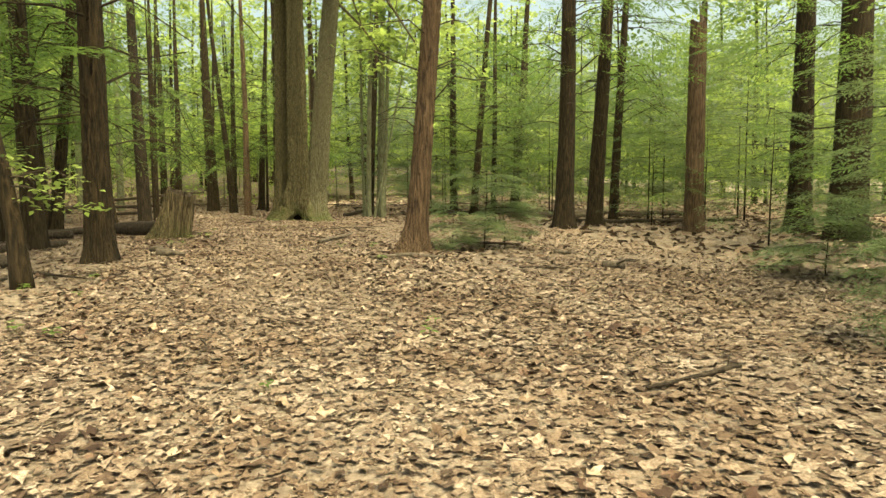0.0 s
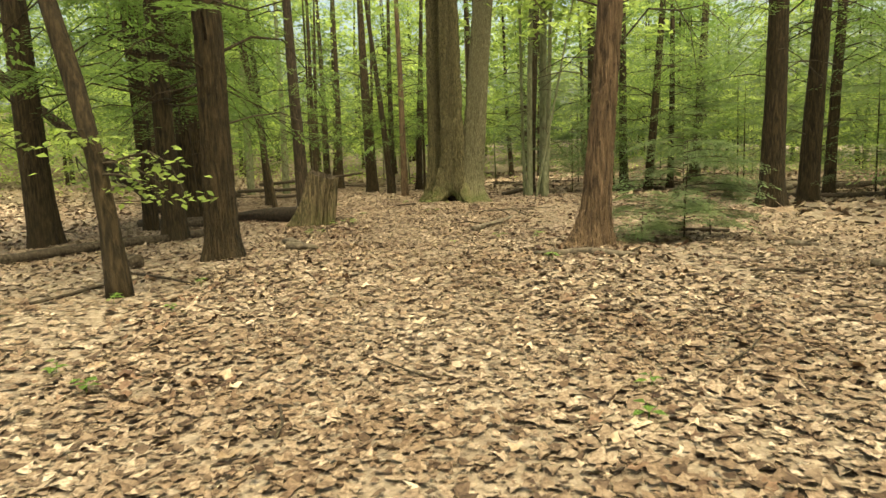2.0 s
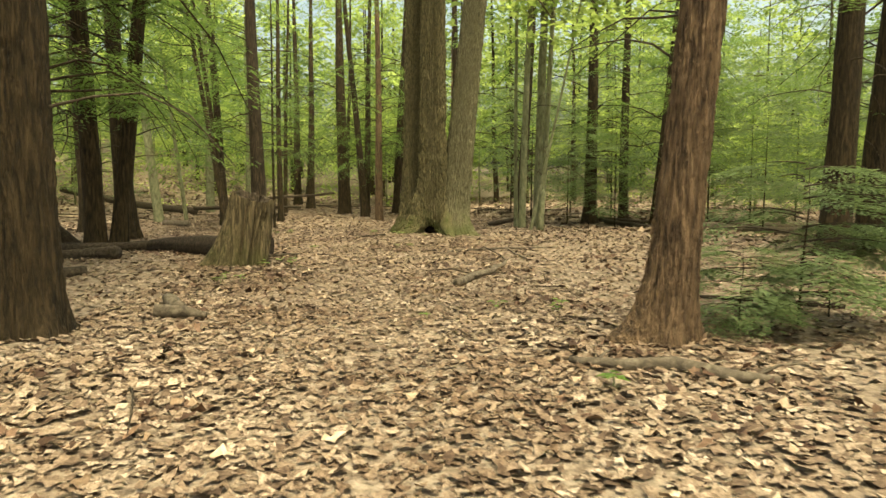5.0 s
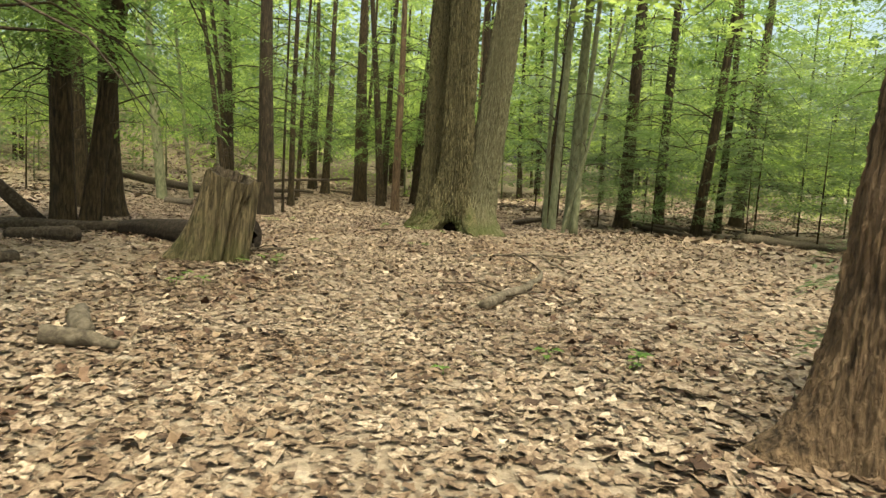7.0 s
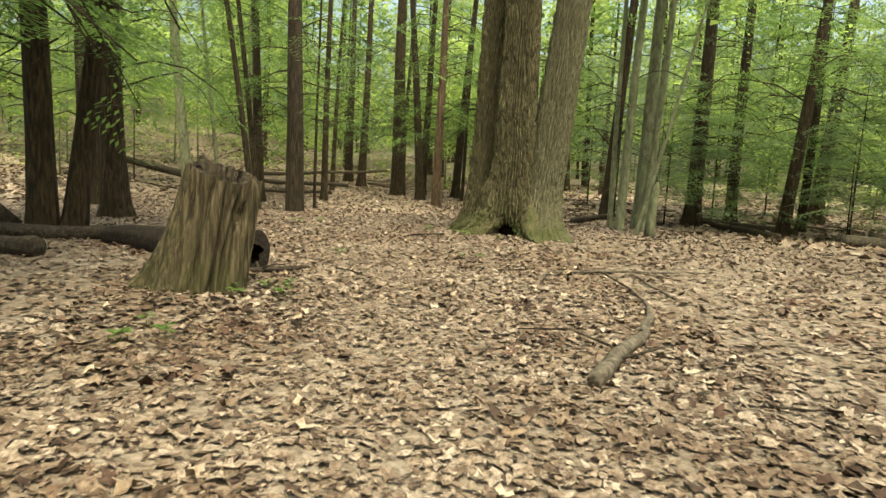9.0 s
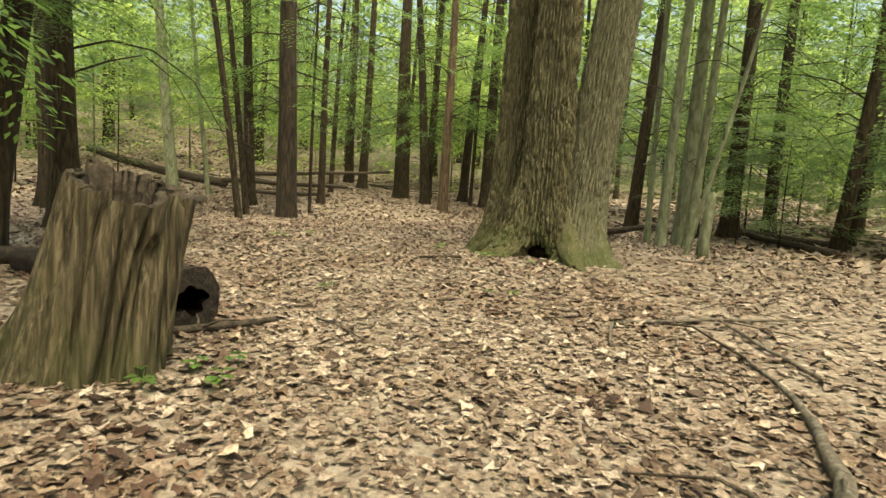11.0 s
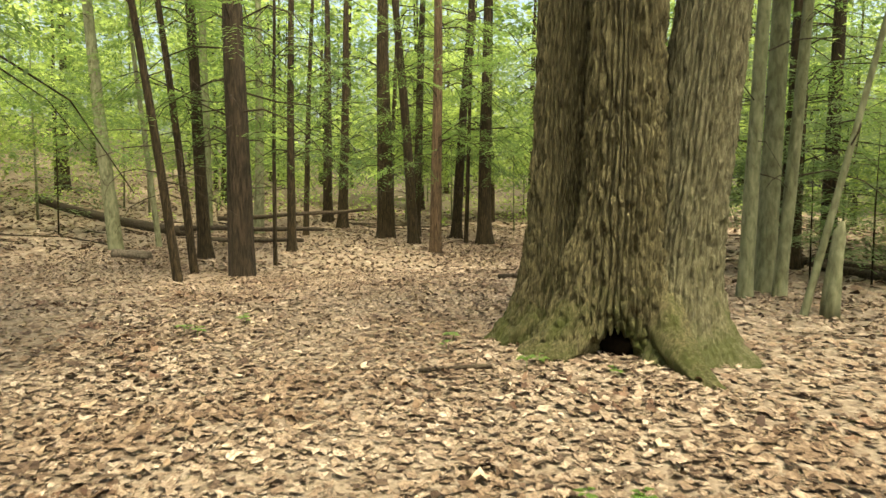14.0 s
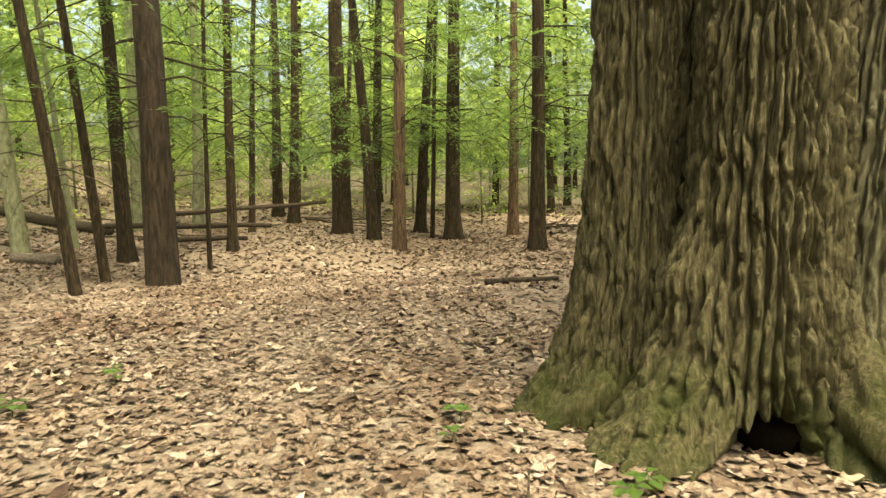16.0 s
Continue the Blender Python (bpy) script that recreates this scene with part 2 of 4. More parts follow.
def height(x, y):
    x, y = np.asarray(x, float), np.asarray(y, float)
    z = 0.03 + 0.10 * bell(x, y, -6.5, 25, 6) + 0.17 * bell(x, y, -1, 13.9, 8) + 0.10 * bell(x, y, -7.4, 18.6, 3) + 0.10 * bell(x, y, -6.4, 13.5, 5)
    z = z - 0.33 * step(28, 37, y) - 0.12 * step(-9, -14, x) * step(24, 30, y) - 0.25 * bell(x, y, -18, 32, 30)
    z = z - 0.15 * step(-10, -15, x) * step(34, 24, y) - 0.18 * step(0, 4, x)
    d = np.hypot(x + 6, y - 20)
    turn = np.degrees(np.arctan2(-(x + 6), y - 20))
    far = np.maximum(0, d - 23)
    z = z + 0.0021 * np.minimum(far, 60) ** 2 * (0.55 + 0.9 * step(20, 60, turn)) * step(-25, 0, turn) * step(130, 90, turn)
    z = z + 0.018 * np.sin(x * 1.7 + 0.6 * np.sin(y * 1.1)) * np.sin(y * 1.3 + 1.0) + 0.010 * np.sin(x * 4.1 + y * 2.3) * np.sin(y * 3.7 - x)
    return z


def axis(lo, near_lo, near_hi, hi, fine):
    k = np.arange(near_lo, near_hi + fine / 2, fine)
    out = np.geomspace(fine, hi - near_hi, 30)
    low = np.geomspace(fine, near_lo - lo, 30)
    return np.concatenate([(near_lo - low)[::-1], k, near_hi + out])


gx, gy = axis(-1500, -26, 12, 1500, 0.25), axis(-1500, -2, 52, 1500, 0.25)
mx_, my_ = np.meshgrid(gx, gy)
gv = np.stack([mx_, my_, height(mx_, my_)], -1).reshape(-1, 3)
nx, ny = len(gx), len(gy)
ii = (np.arange(ny - 1)[:, None] * nx + np.arange(nx - 1)[None]).ravel()
ground = new("ground", mesh_of("ground", gv, np.stack([ii, ii + 1, ii + nx + 1, ii + nx], 1).ravel(), np.arange(len(ii)) * 4, SOIL, True))
tagged(ground, "forest floor of brown soil under dead leaves", "ground", kind="structure")


def z_at(x, y):
    return float(height(x, y))


# ---- leaf litter ----
TRAIL = ((1.0, -1.0), (0.0, 2.8), (-1.5, 9.0), (-3.2, 13.4), (-4.8, 17.0), (-7.0, 21.8), (-10.5, 28.0), (-15.5, 37.0), (-20.0, 48.0))


def off_trail(x, y):
    best = np.full(np.shape(x), 1e9)
    for (ax, ay), (bx, by) in zip(TRAIL, TRAIL[1:]):
        dx, dy = bx - ax, by - ay
        t = np.clip(((x - ax) * dx + (y - ay) * dy) / (dx * dx + dy * dy), 0, 1)
        best = np.minimum(best, np.hypot(x - ax - t * dx, y - ay - t * dy))
    return best


def leaf_outline(lobes, depth):
    """A lobed leaf round its middle: rim points and a small curl."""
    n = lobes * 2
    a = np.arange(n) * math.pi * 2 / n
    r = np.where(np.arange(n) % 2 == 0, 1.0, 1.0 - depth)
    r = r * (0.62 + 0.38 * np.abs(np.cos(a / 2)))
    rim = np.stack([np.cos(a) * r * 0.62, np.sin(a) * r * 0.55, 0.10 * np.cos(2 * a) + 0.05 * np.sin(3 * a)], 1)
    return np.vstack([[0, 0, -0.03], rim])


def scatter_leaves(name, x, y, size, outline, tilt, lift):
    n, m = len(x), len(outline) - 1
    a, tx, ty = rng.uniform(0, 2 * math.pi, n), np.clip(rng.normal(0, tilt, n), -0.6, 0.6), np.clip(rng.normal(0, tilt, n), -0.6, 0.6)
    s = size[:, None]
    stretch, curl = rng.uniform(0.65, 1.1, (n, 1)), rng.uniform(-0.8, 1.5, (n, 1))
    lx, ly, lz = outline[None, :, 0] * s, outline[None, :, 1] * s * stretch, outline[None, :, 2] * s * curl
    lx = lx + rng.normal(0, 0.055, (n, m + 1)) * s
    ly = ly + rng.normal(0, 0.055, (n, m + 1)) * s
    ca, sa = np.cos(a)[:, None], np.sin(a)[:, None]
    wx, wy = lx * ca - ly * sa, lx * sa + ly * ca
    wz = lz + wx * np.tan(tx)[:, None] + wy * np.tan(ty)[:, None]
    z0 = height(x, y) + rng.uniform(0.004, lift, n)
    v = np.stack([wx + x[:, None], wy + y[:, None], wz + z0[:, None]], -1).reshape(-1, 3)
    k = np.arange(m)
    fan = np.stack([np.zeros(m, int), 1 + k, 1 + (k + 1) % m], 1)
    f = (np.arange(n)[:, None, None] * (m + 1) + fan[None]).reshape(-1)
    ob = new(name, mesh_of(name, v, f, np.arange(n * m) * 3, LITTER))
    return tagged(ob, "dry tan and brown dead leaves covering the forest floor", "leaf litter", kind="stuff")


def spots(n, x0, x1, y0, y1, near, far, slant=0.0):
    x, y = rng.uniform(x0, x1, n), rng.uniform(y0, y1, n)
    d = off_trail(x, y)
    keep = (d >= near) & (d < far)
    return x[keep], y[keep]


lx_, ly_ = spots(360000, -18, 4.5, 4.5, 34, 0, 2.7)
worn = 0.86 + 0.14 * step(0.25, 0.9, off_trail(lx_, ly_) + 0.25 * np.sin(ly_ * 1.7))
inner = off_trail(lx_, ly_) < 1.7
for zone, rim in ((inner, leaf_outline(4, 0.38)), (~inner, leaf_outline(3, 0.28))):
    scatter_leaves("leaf_litter", lx_[zone], ly_[zone], (0.038 + 0.086 * rng.uniform(0, 1, zone.sum()) ** 1.9) * worn[zone], rim, 0.17, 0.032)
lx_, ly_ = spots(200000, -24, 10, 2.5, 46, 2.7, 8.5)
edge = off_trail(lx_, ly_) < 4.6
scatter_leaves("leaf_litter", lx_[edge], ly_[edge], rng.uniform(0.06, 0.125, edge.sum()), leaf_outline(3, 0.28), 0.15, 0.035)
scatter_leaves("leaf_litter", lx_[~edge], ly_[~edge], rng.uniform(0.08, 0.15, (~edge).sum()), leaf_outline(2, 0.3), 0.18, 0.035)
lx_, ly_ = spots(72000, -48, 26, 2, 66, 8.5, 40)
scatter_leaves("leaf_litter", lx_, ly_, rng.uniform(0.22, 0.40, len(lx_)), leaf_outline(2, 0.3), 0.22, 0.03)
lx_, ly_ = spots(46000, -32, 4, 33.6, 66, 0, 8.5)
scatter_leaves("leaf_litter", lx_, ly_, rng.uniform(0.13, 0.24, len(lx_)), leaf_outline(2, 0.3), 0.22, 0.03)

lx_, ly_ = spots(9000, -24, 12, -10, 2.6, 0, 40)
scatter_leaves("leaf_litter", lx_, ly_, rng.uniform(0.16, 0.28, len(lx_)), leaf_outline(2, 0.3), 0.2, 0.03)
lx_, ly_ = spots(22000, 0.5, 8.5, 2.5, 15, 2.4, 8.0)
scatter_leaves("leaf_litter", lx_, ly_, rng.uniform(0.05, 0.12, len(lx_)), leaf_outline(3, 0.28), 0.13, 0.035)
lx_, ly_ = spots(6000, -4, 6, 2.5, 4.6, 0, 2.75)
scatter_leaves("leaf_litter", lx_, ly_, rng.uniform(0.06, 0.12, len(lx_)), leaf_outline(3, 0.28), 0.15, 0.035)

# clumps of darker, curled leaves along the edges of the trail
BROWN, _nt, _b = material("brown_curled_leaves", 0.7)
_geo = _nt.nodes.new("ShaderNodeNewGeometry")
_c = ramp(_nt, _geo.outputs["Random Per Island"], (0.0, (0.035, 0.019, 0.012)), (0.5, (0.085, 0.047, 0.03)), (1.0, (0.19, 0.12, 0.08)))
_c = mixed(_nt, 1.0, _c, ramp(_nt, noise_tex(_nt, coords(_nt, (1, 1, 1)), 40, 4), (0.36, (0.6, 0.55, 0.5)), (0.62, (1, 1, 1))), "MULTIPLY")
_nt.links.new(_c, _b.inputs["Base Color"])
cx_, cy_ = spots(900, -16, 4, 4.5, 32, 0.9, 4.5)
cx_, cy_ = cx_[:170], cy_[:170]
lx_ = np.repeat(cx_, 15) + rng.normal(0, 0.17, len(cx_) * 15)
ly_ = np.repeat(cy_, 15) + rng.normal(0, 0.17, len(cy_) * 15)
clumped = scatter_leaves("leaf_litter", lx_, ly_, rng.uniform(0.05, 0.115, len(lx_)), leaf_outline(5, 0.42), 0.34, 0.055)
clumped.data.materials[0] = BROWN
tagged(clumped, "darker brown curled leaves heaped along the trail edges", "leaf litter", kind="stuff")

# leaves lying on top that can be told apart
loose = [mesh_of("leaf", leaf_outline(5, d) * s * np.array([1, w, 1.6]), np.stack([np.zeros(10, int), 1 + np.arange(10), 1 + (np.arange(10) + 1) % 10], 1).ravel(), np.arange(10) * 3, LITTER)
         for d, s, w in ((0.42, 0.12, 1.0), (0.35, 0.10, 0.8), (0.48, 0.13, 0.9), (0.25, 0.09, 0.7))]
LEAF_ONE, _nt, _b = material("single_dead_leaf", 0.75)
_oi = _nt.nodes.new("ShaderNodeObjectInfo")
_c = ramp(_nt, _oi.outputs["Random"], (0.0, (0.09, 0.055, 0.034)), (0.25, (0.24, 0.17, 0.112)), (0.6, (0.37, 0.29, 0.21)), (1.0, (0.50, 0.42, 0.32)))
_c = mixed(_nt, 1.0, _c, ramp(_nt, noise_tex(_nt, coords(_nt, (1, 1, 1)), 30, 4), (0.36, (0.6, 0.55, 0.5)), (0.62, (1, 1, 1))), "MULTIPLY")
_nt.links.new(_c, _b.inputs["Base Color"])
for me in loose:
    me.materials[0] = LEAF_ONE
lx_, ly_ = spots(5000, -12, 3, 5, 30, 0, 2.6)
for i in range(290):
    ob = new("leaf", loose[i % 4])
    ob.parent = ground
    ob.matrix_world = pose(lx_[i], ly_[i], z_at(lx_[i], ly_[i]) + 0.04, rng.uniform(-14, 14), rng.uniform(-14, 14), rng.uniform(0, 360))


# ---- trees ----
def stem(dia, tall, lean, flare=0.5, segs=28, seed=0.0, rough=0.05, roots=5, bend=0.0, top=0.25):
    """A tapered trunk with a flared, ridged foot, leaning by lean (x, y per metre)."""
    rows = np.concatenate([np.linspace(-0.25, 1.0, 12), np.linspace(1.3, 5, 12), np.linspace(5.8, tall, 12)])
    verts, faces = [], []
    ph = seed * 1.7
    for i, z in enumerate(rows):
        k = max(z, 0) / tall
        r0 = dia / 2 * (1 - (1 - top) * k)
        foot = flare * math.exp(-max(z, 0) / (0.22 + dia * 0.35))
        cx, cy = lean[0] * z + bend * math.sin(z * 0.55 + ph), lean[1] * z + bend * math.cos(z * 0.47 + ph)
        for s in range(segs):
            a = 2 * math.pi * s / segs
            lobe = 0.55 + 0.45 * math.cos(roots * a + ph) + 0.35 * noise.noise((math.cos(a) * 2, math.sin(a) * 2, ph))
            r = r0 * (1 + foot * lobe) * (1 + rough * noise.noise((math.cos(a) * 3.1 + ph, math.sin(a) * 3.1, z * 0.9)) + rough * 0.5 * noise.noise((math.cos(a) * 9, math.sin(a) * 9 + ph, z * 1.6)))
            verts.append((cx + math.cos(a) * r, cy + math.sin(a) * r, z))
    n = len(rows)
    for i in range(n - 1):
        for s in range(segs):
            t = (s + 1) % segs
            faces.append((i * segs + s, i * segs + t, (i + 1) * segs + t, (i + 1) * segs + s))
    faces.append(tuple((n - 1) * segs + s for s in range(segs)))
    return verts, faces


def limbs(count, z0, z1, reach, lean, seed, droop=0.12, thick=0.014, dia=0.3):
    """Thin side branches round a stem; returns each branch's shape and its points."""
    r = random.Random(seed)
    shapes, lines = [], []
    for i in range(count):
        z = z0 + (z1 - z0) * r.random() ** 1.5
        a = r.uniform(0, 2 * math.pi)
        long = reach * r.uniform(0.35, 1.1)
        pts, wob, sag, rise = [], r.uniform(-0.7, 0.7), droop * r.uniform(0.5, 3.2), r.uniform(0.0, 0.35)
        for k in range(5):
            t = k / 4
            b = a + wob * t
            d = dia * 0.35 + long * t
            pts.append((lean[0] * z + math.cos(b) * d, lean[1] * z + math.sin(b) * d, z + rise * long * math.sin(t * 2.2) - sag * long * t * t * 2 + r.gauss(0, 0.03) * long))
        shapes.append(tube(pts, [thick * (1.2 - t * 0.22) * (0.6 + long * 0.3) for t in range(5)], 4, cap=False))
        lines.append(pts)
    return shapes, lines


def spray(r, p, d, long, size):
    """One flat, feathery hemlock spray: arrays for blades()."""
    d = unit(np.array(d, float))
    flat = unit(np.array([d[0], d[1], d[2] - 0.12]))
    side = unit(np.cross(flat, [0, 0, 1.0]) + np.array([0, 0, r.uniform(-0.3, 0.3)]))
    base, along, across, ln, wd = [], [], [], [], []
    n = max(4, int(long / (size * 1.1)))
    for i in range(n):
        t = (i + 0.6) / n
        reach = long * 0.52 * (1 - t) ** 0.8 + size * 0.7
        for s in (-1, 1):
            tw = unit(flat * 0.75 + side * s + np.array([0, 0, -0.10]))
            m = max(2, int(reach / (size * 0.75)))
            for k in range(m):
                q = p + flat * (long * t) + tw * (reach * (k + 0.2) / m) + np.array([0, 0, -0.10 * reach * (k / m) ** 2 - 0.12 * long * t * t]) + np.array([r.gauss(0, 1), r.gauss(0, 1), r.gauss(0, 0.5)]) * size * 0.22
                base.append(q)
                along.append(unit(tw + flat * r.uniform(-0.5, 0.9) * (1 if k % 2 else -0.6)))
                across.append(unit(np.cross(along[-1], [r.uniform(-0.25, 0.25), r.uniform(-0.25, 0.25), 1.0])))
                ln.append(size * r.uniform(0.8, 1.4))
                wd.append(size * r.uniform(0.32, 0.5))
    return blades(np.array(base), np.array(along), np.array(across), np.array(ln), np.array(wd))


def needles(name, lines, seed, size=0.09, each=2, long=0.7, bare=0.25, mat=NEEDLES):
    r = random.Random(seed)
    out = []
    for pts in lines:
        for k in range(each):
            t = r.uniform(bare, 0.98) * 4
            i = min(int(t), 3)
            p = np.array(pts[i]) * (1 - t + i) + np.array(pts[i + 1]) * (t - i)
            d = np.array(pts[i + 1]) - np.array(pts[i])
            turn = r.uniform(-0.9, 0.9)
            d = np.array([d[0] * math.cos(turn) - d[1] * math.sin(turn), d[0] * math.sin(turn) + d[1] * math.cos(turn), d[2] * 0.5])
            out.append(spray(r, p, d, long * r.uniform(0.6, 1.2), size))
    return blades_mesh(name, np.concatenate(out), mat)


def leaf_cloud(name, clumps, each, spread, size, seed, mat):
    """Broad leaves in flat layers round clump centres (x, y, z, radius)."""
    g = np.random.default_rng(seed)
    c = np.repeat(np.array(clumps, float), each, 0)
    n = len(c)
    off = g.normal(0, 1, (n, 3)) * np.array([1, 1, spread])
    base = c[:, :3] + off * c[:, 3:4] * 0.55
    a = g.uniform(0, 2 * math.pi, n)
    along = unit(np.stack([np.cos(a), np.sin(a), g.normal(-0.25, 0.35, n)], 1))
    across = unit(np.cross(along, unit(np.stack([g.normal(0, 0.45, n), g.normal(0, 0.45, n), np.ones(n)], 1))))
    ln = g.uniform(0.7, 1.35, n) * size
    return blades_mesh(name, blades(base, along, across, ln, ln * g.uniform(0.5, 0.75, n)), mat)


count = 0


def tree(x, y, dia, lx=0.0, ly=0.0, tall=17.0, kind="hemlock", green=26, low=3.2, dead=12, flare=0.5, leaf=0.15, label="", mat=None, bend=0.02, crown_from=9.0, seed=None):
    """One standing tree: trunk, dead lower limbs and a crown that is bare below."""
    global count
    count += 1
    sd = count if seed is None else seed
    t = empty("tree", x, y, z_at(x, y))
    pale = kind == "pale"
    mat = mat or (BARK_PALE if pale else BARK_HEMLOCK)
    part("trunk", stem(dia, tall, (lx, ly), flare, 28 if dia > 0.25 else 14, sd * 3.1, 0.06, 4 + sd % 3, bend), mat, t)
    if dead:
        shape, _ = limbs(dead, 1.8, 7.5, 1.7, (lx, ly), sd * 11 + 1, thick=0.011, dia=dia)
        for one in shape:
            part("dead_limb", one, WOOD_DEAD, t)
    if kind == "hemlock":
        shape, lines = limbs(green, low, 9.0, 2.7, (lx, ly), sd * 7 + 3, dia=dia)
        for one in shape:
            part("limb", one, BARK_HEMLOCK, t)
        _, upper = limbs(12, 9.5, tall - 0.5, 1.9, (lx, ly), sd * 5 + 2, dia=dia)
        child("crown", needles("crown", lines + upper, sd, min(leaf, 0.12), 2, 1.05), t, "feathery dark green hemlock sprays")
    else:
        r = random.Random(sd)
        clumps = [(lx * z + r.gauss(0, 1.2), ly * z + r.gauss(0, 1.2), z, r.uniform(0.6, 1.2)) for z in (r.uniform(crown_from * 0.75, tall + 1) for _ in range(30))]
        child("crown", leaf_cloud("crown", clumps, 40, 0.35, 0.26, sd, LEAVES), t, "broad green leaves in loose layers")
    return tagged(t, label or ("slender pale grey forest tree with smooth bark" if pale else "dark brown hemlock trunk with bare lower limbs"), "tree")


HEM = "tall dark hemlock with thin dead branches rising from leaf litter"
# beside the start of the trail
red = tree(-1.22, 14.4, 0.36, 0.078, 0.02, mat=BARK_RED, flare=0.55, dead=16, green=10, low=6.0, label="reddish-brown tree with flaky bark and a flared mossy foot")
edge_tree = tree(-6.28, 13.45, 0.43, 0.012, 0.0, flare=0.3, label=HEM, low=2.6, leaf=0.11, green=22)
tree(-9.45, 16.45, 0.42, -0.02, 0.0, label=HEM, low=2.6, leaf=0.11)
tree(-12.52, 16.21, 0.6, -0.02, 0.0, flare=0.35, label="stout brown hemlock trunk beside fallen sticks", low=3.0, leaf=0.11)
tree(-12.01, 18.89, 0.17, 0.0, 0.0, flare=0.1, label="very thin dark sapling stem", low=5, green=10, dead=6)
tree(-12.4, 19.2, 0.36, -0.02, 0.0, label=HEM, low=4.5)
tree(2.32, 23.9, 0.58, 0.01, 0.0, flare=0.6, label="very dark straight trunk beside its twin", low=4.5)
tree(3.6, 26.4, 0.56, 0.045, 0.01, flare=0.35, label="very dark straight trunk beside its twin", low=4.5)
tree(4.75, 29.4, 0.36, 0.04, 0.0, label=HEM)
tree(10.6, 38.4, 0.5, 0.0, 0.0, label=HEM)
tree(8.8, 22.9, 0.66, 0.0, 0.0, label=HEM, low=2.2)
tree(8.9, 20.4, 0.9, 0.0, 0.0, flare=0.3, label="thick dark trunk among hemlock branches", low=2.0)
# cluster behind the stump
tree(-12.55, 21.0, 0.42, -0.03, -0.01, flare=0.45, label="brown trunk in a tight cluster of stems", low=2.8, leaf=0.11)
tree(-12.2, 21.25, 0.36, 0.075, 0.085, flare=0.45, label="brown trunk in a tight cluster of stems", low=5)
tree(-13.1, 21.6, 0.17, -0.02, -0.02, flare=0.4, label="thin brown trunk in a tight cluster of stems", low=5)
tree(-14.85, 24.65, 0.52, -0.028, -0.01, flare=0.9, label="dark trunk with a widely flared foot", low=2.8, leaf=0.12)
tree(-19.2, 28.0, 0.6, -0.03, -0.01, flare=0.7, label=HEM, low=4.5)
# along the trail beyond
tree(-15.5, 32.6, 0.60, -0.016, -0.005, mat=BARK_RUST, flare=0.25, label="thick dark reddish-brown trunk standing beside the trail", low=3.2, green=30)
tree(-15.9, 30.95, 0.20, -0.136, -0.047, flare=0.1, label="thin dark stem leaning over leaf litter", low=6, green=14)
tree(-17.3, 33.2, 0.21, -0.112, -0.04, flare=0.1, label="thin dark stem leaning over leaf litter", low=6, green=14)
tree(-19.5, 36.4, 0.40, -0.047, -0.017, flare=0.4, label=HEM)
tree(-16.6, 35.7, 0.12, 0.002, 0.0, flare=0.1, label="very thin dark sapling stem", low=5, green=10, dead=6)
tree(-18.2, 39.1, 0.29, 0.006, 0.0, label=HEM)
tree(-17.9, 46.1, 0.76, -0.016, -0.005, flare=0.4, label="stout grey-brown trunk with a mossy foot")
tree(-16.9, 47.0, 0.42, 0.03, 0.0, label=HEM)
tree(-15.65, 43.8, 0.42, -0.08, -0.027, label="dark trunk leaning slightly over the trail")
tree(-13.45, 40.2, 0.39, -0.003, 0.0, mat=BARK_RED, flare=0.2, label="straight reddish-brown trunk beside the trail")
tree(-12.9, 44.0, 0.54, 0.0, 0.0, label=HEM)
tree(-15.1, 47.2, 0.44, 0.05, 0.017, label=HEM)
tree(-13.75, 44.3, 0.17, 0.022, 0.007, flare=0.1, label="very thin dark sapling stem", dead=6, green=10)
tree(-11.2, 45.8, 0.38, 0.0, 0.0, mat=BARK_RED, label="straight reddish-brown trunk beside the trail")
tree(-9.5, 40.0, 0.42, -0.012, 0.0, label=HEM)
tree(-22.0, 50.0, 0.5, 0.02, 0.0, label=HEM)
tree(-24.5, 53.0, 0.55, 0.0, 0.0, label=HEM)
tree(-20.5, 52.5, 0.3, 0.03, 0.0, label=HEM)
tree(-21.3, 45.2, 0.26, 0.04, 0.0, label=HEM)
# right of the great oak
tree(-0.8, 35.7, 0.37, 0.085, 0.027, label="dark trunk leaning among hemlock boughs", low=3)
tree(0.2, 39.5, 0.30, 0.012, 0.0, label=HEM, low=3)
tree(1.6, 46.5, 0.62, 0.06, 0.02, label="dark trunk leaning among hemlock boughs", low=3)
GREY = "slender grey-barked maple in a loose group of stems"
for x, y, d, lx, ly in ((-5.25, 31.4, 0.14, -0.01, 0.0), (-4.95, 30.6, 0.23, 0.03, 0.008), (-4.6, 31.6, 0.34, 0.025, 0.01), (-4.42, 31.0, 0.2, 0.05, 0.015)):
    tagged(tree(x, y, d, lx, ly, kind="pale", flare=0.3, label=GREY, dead=5), group="grey maple stems")
tagged(tree(-4.38, 28.75, 0.10, 0.20, 0.06, kind="pale", flare=0.1, tall=9, label="thin grey pole leaning away from its group", dead=2, crown_from=7), group="grey maple stems")
tree(-3.3, 38.5, 0.55, 0.0, 0.0, label=HEM, low=2.5)
tree(-6.2, 38.0, 0.40, 0.05, 0.0, label=HEM, low=2.5)
tree(-2.0, 41.0, 0.45, 0.0, 0.0, label=HEM, low=2.5)
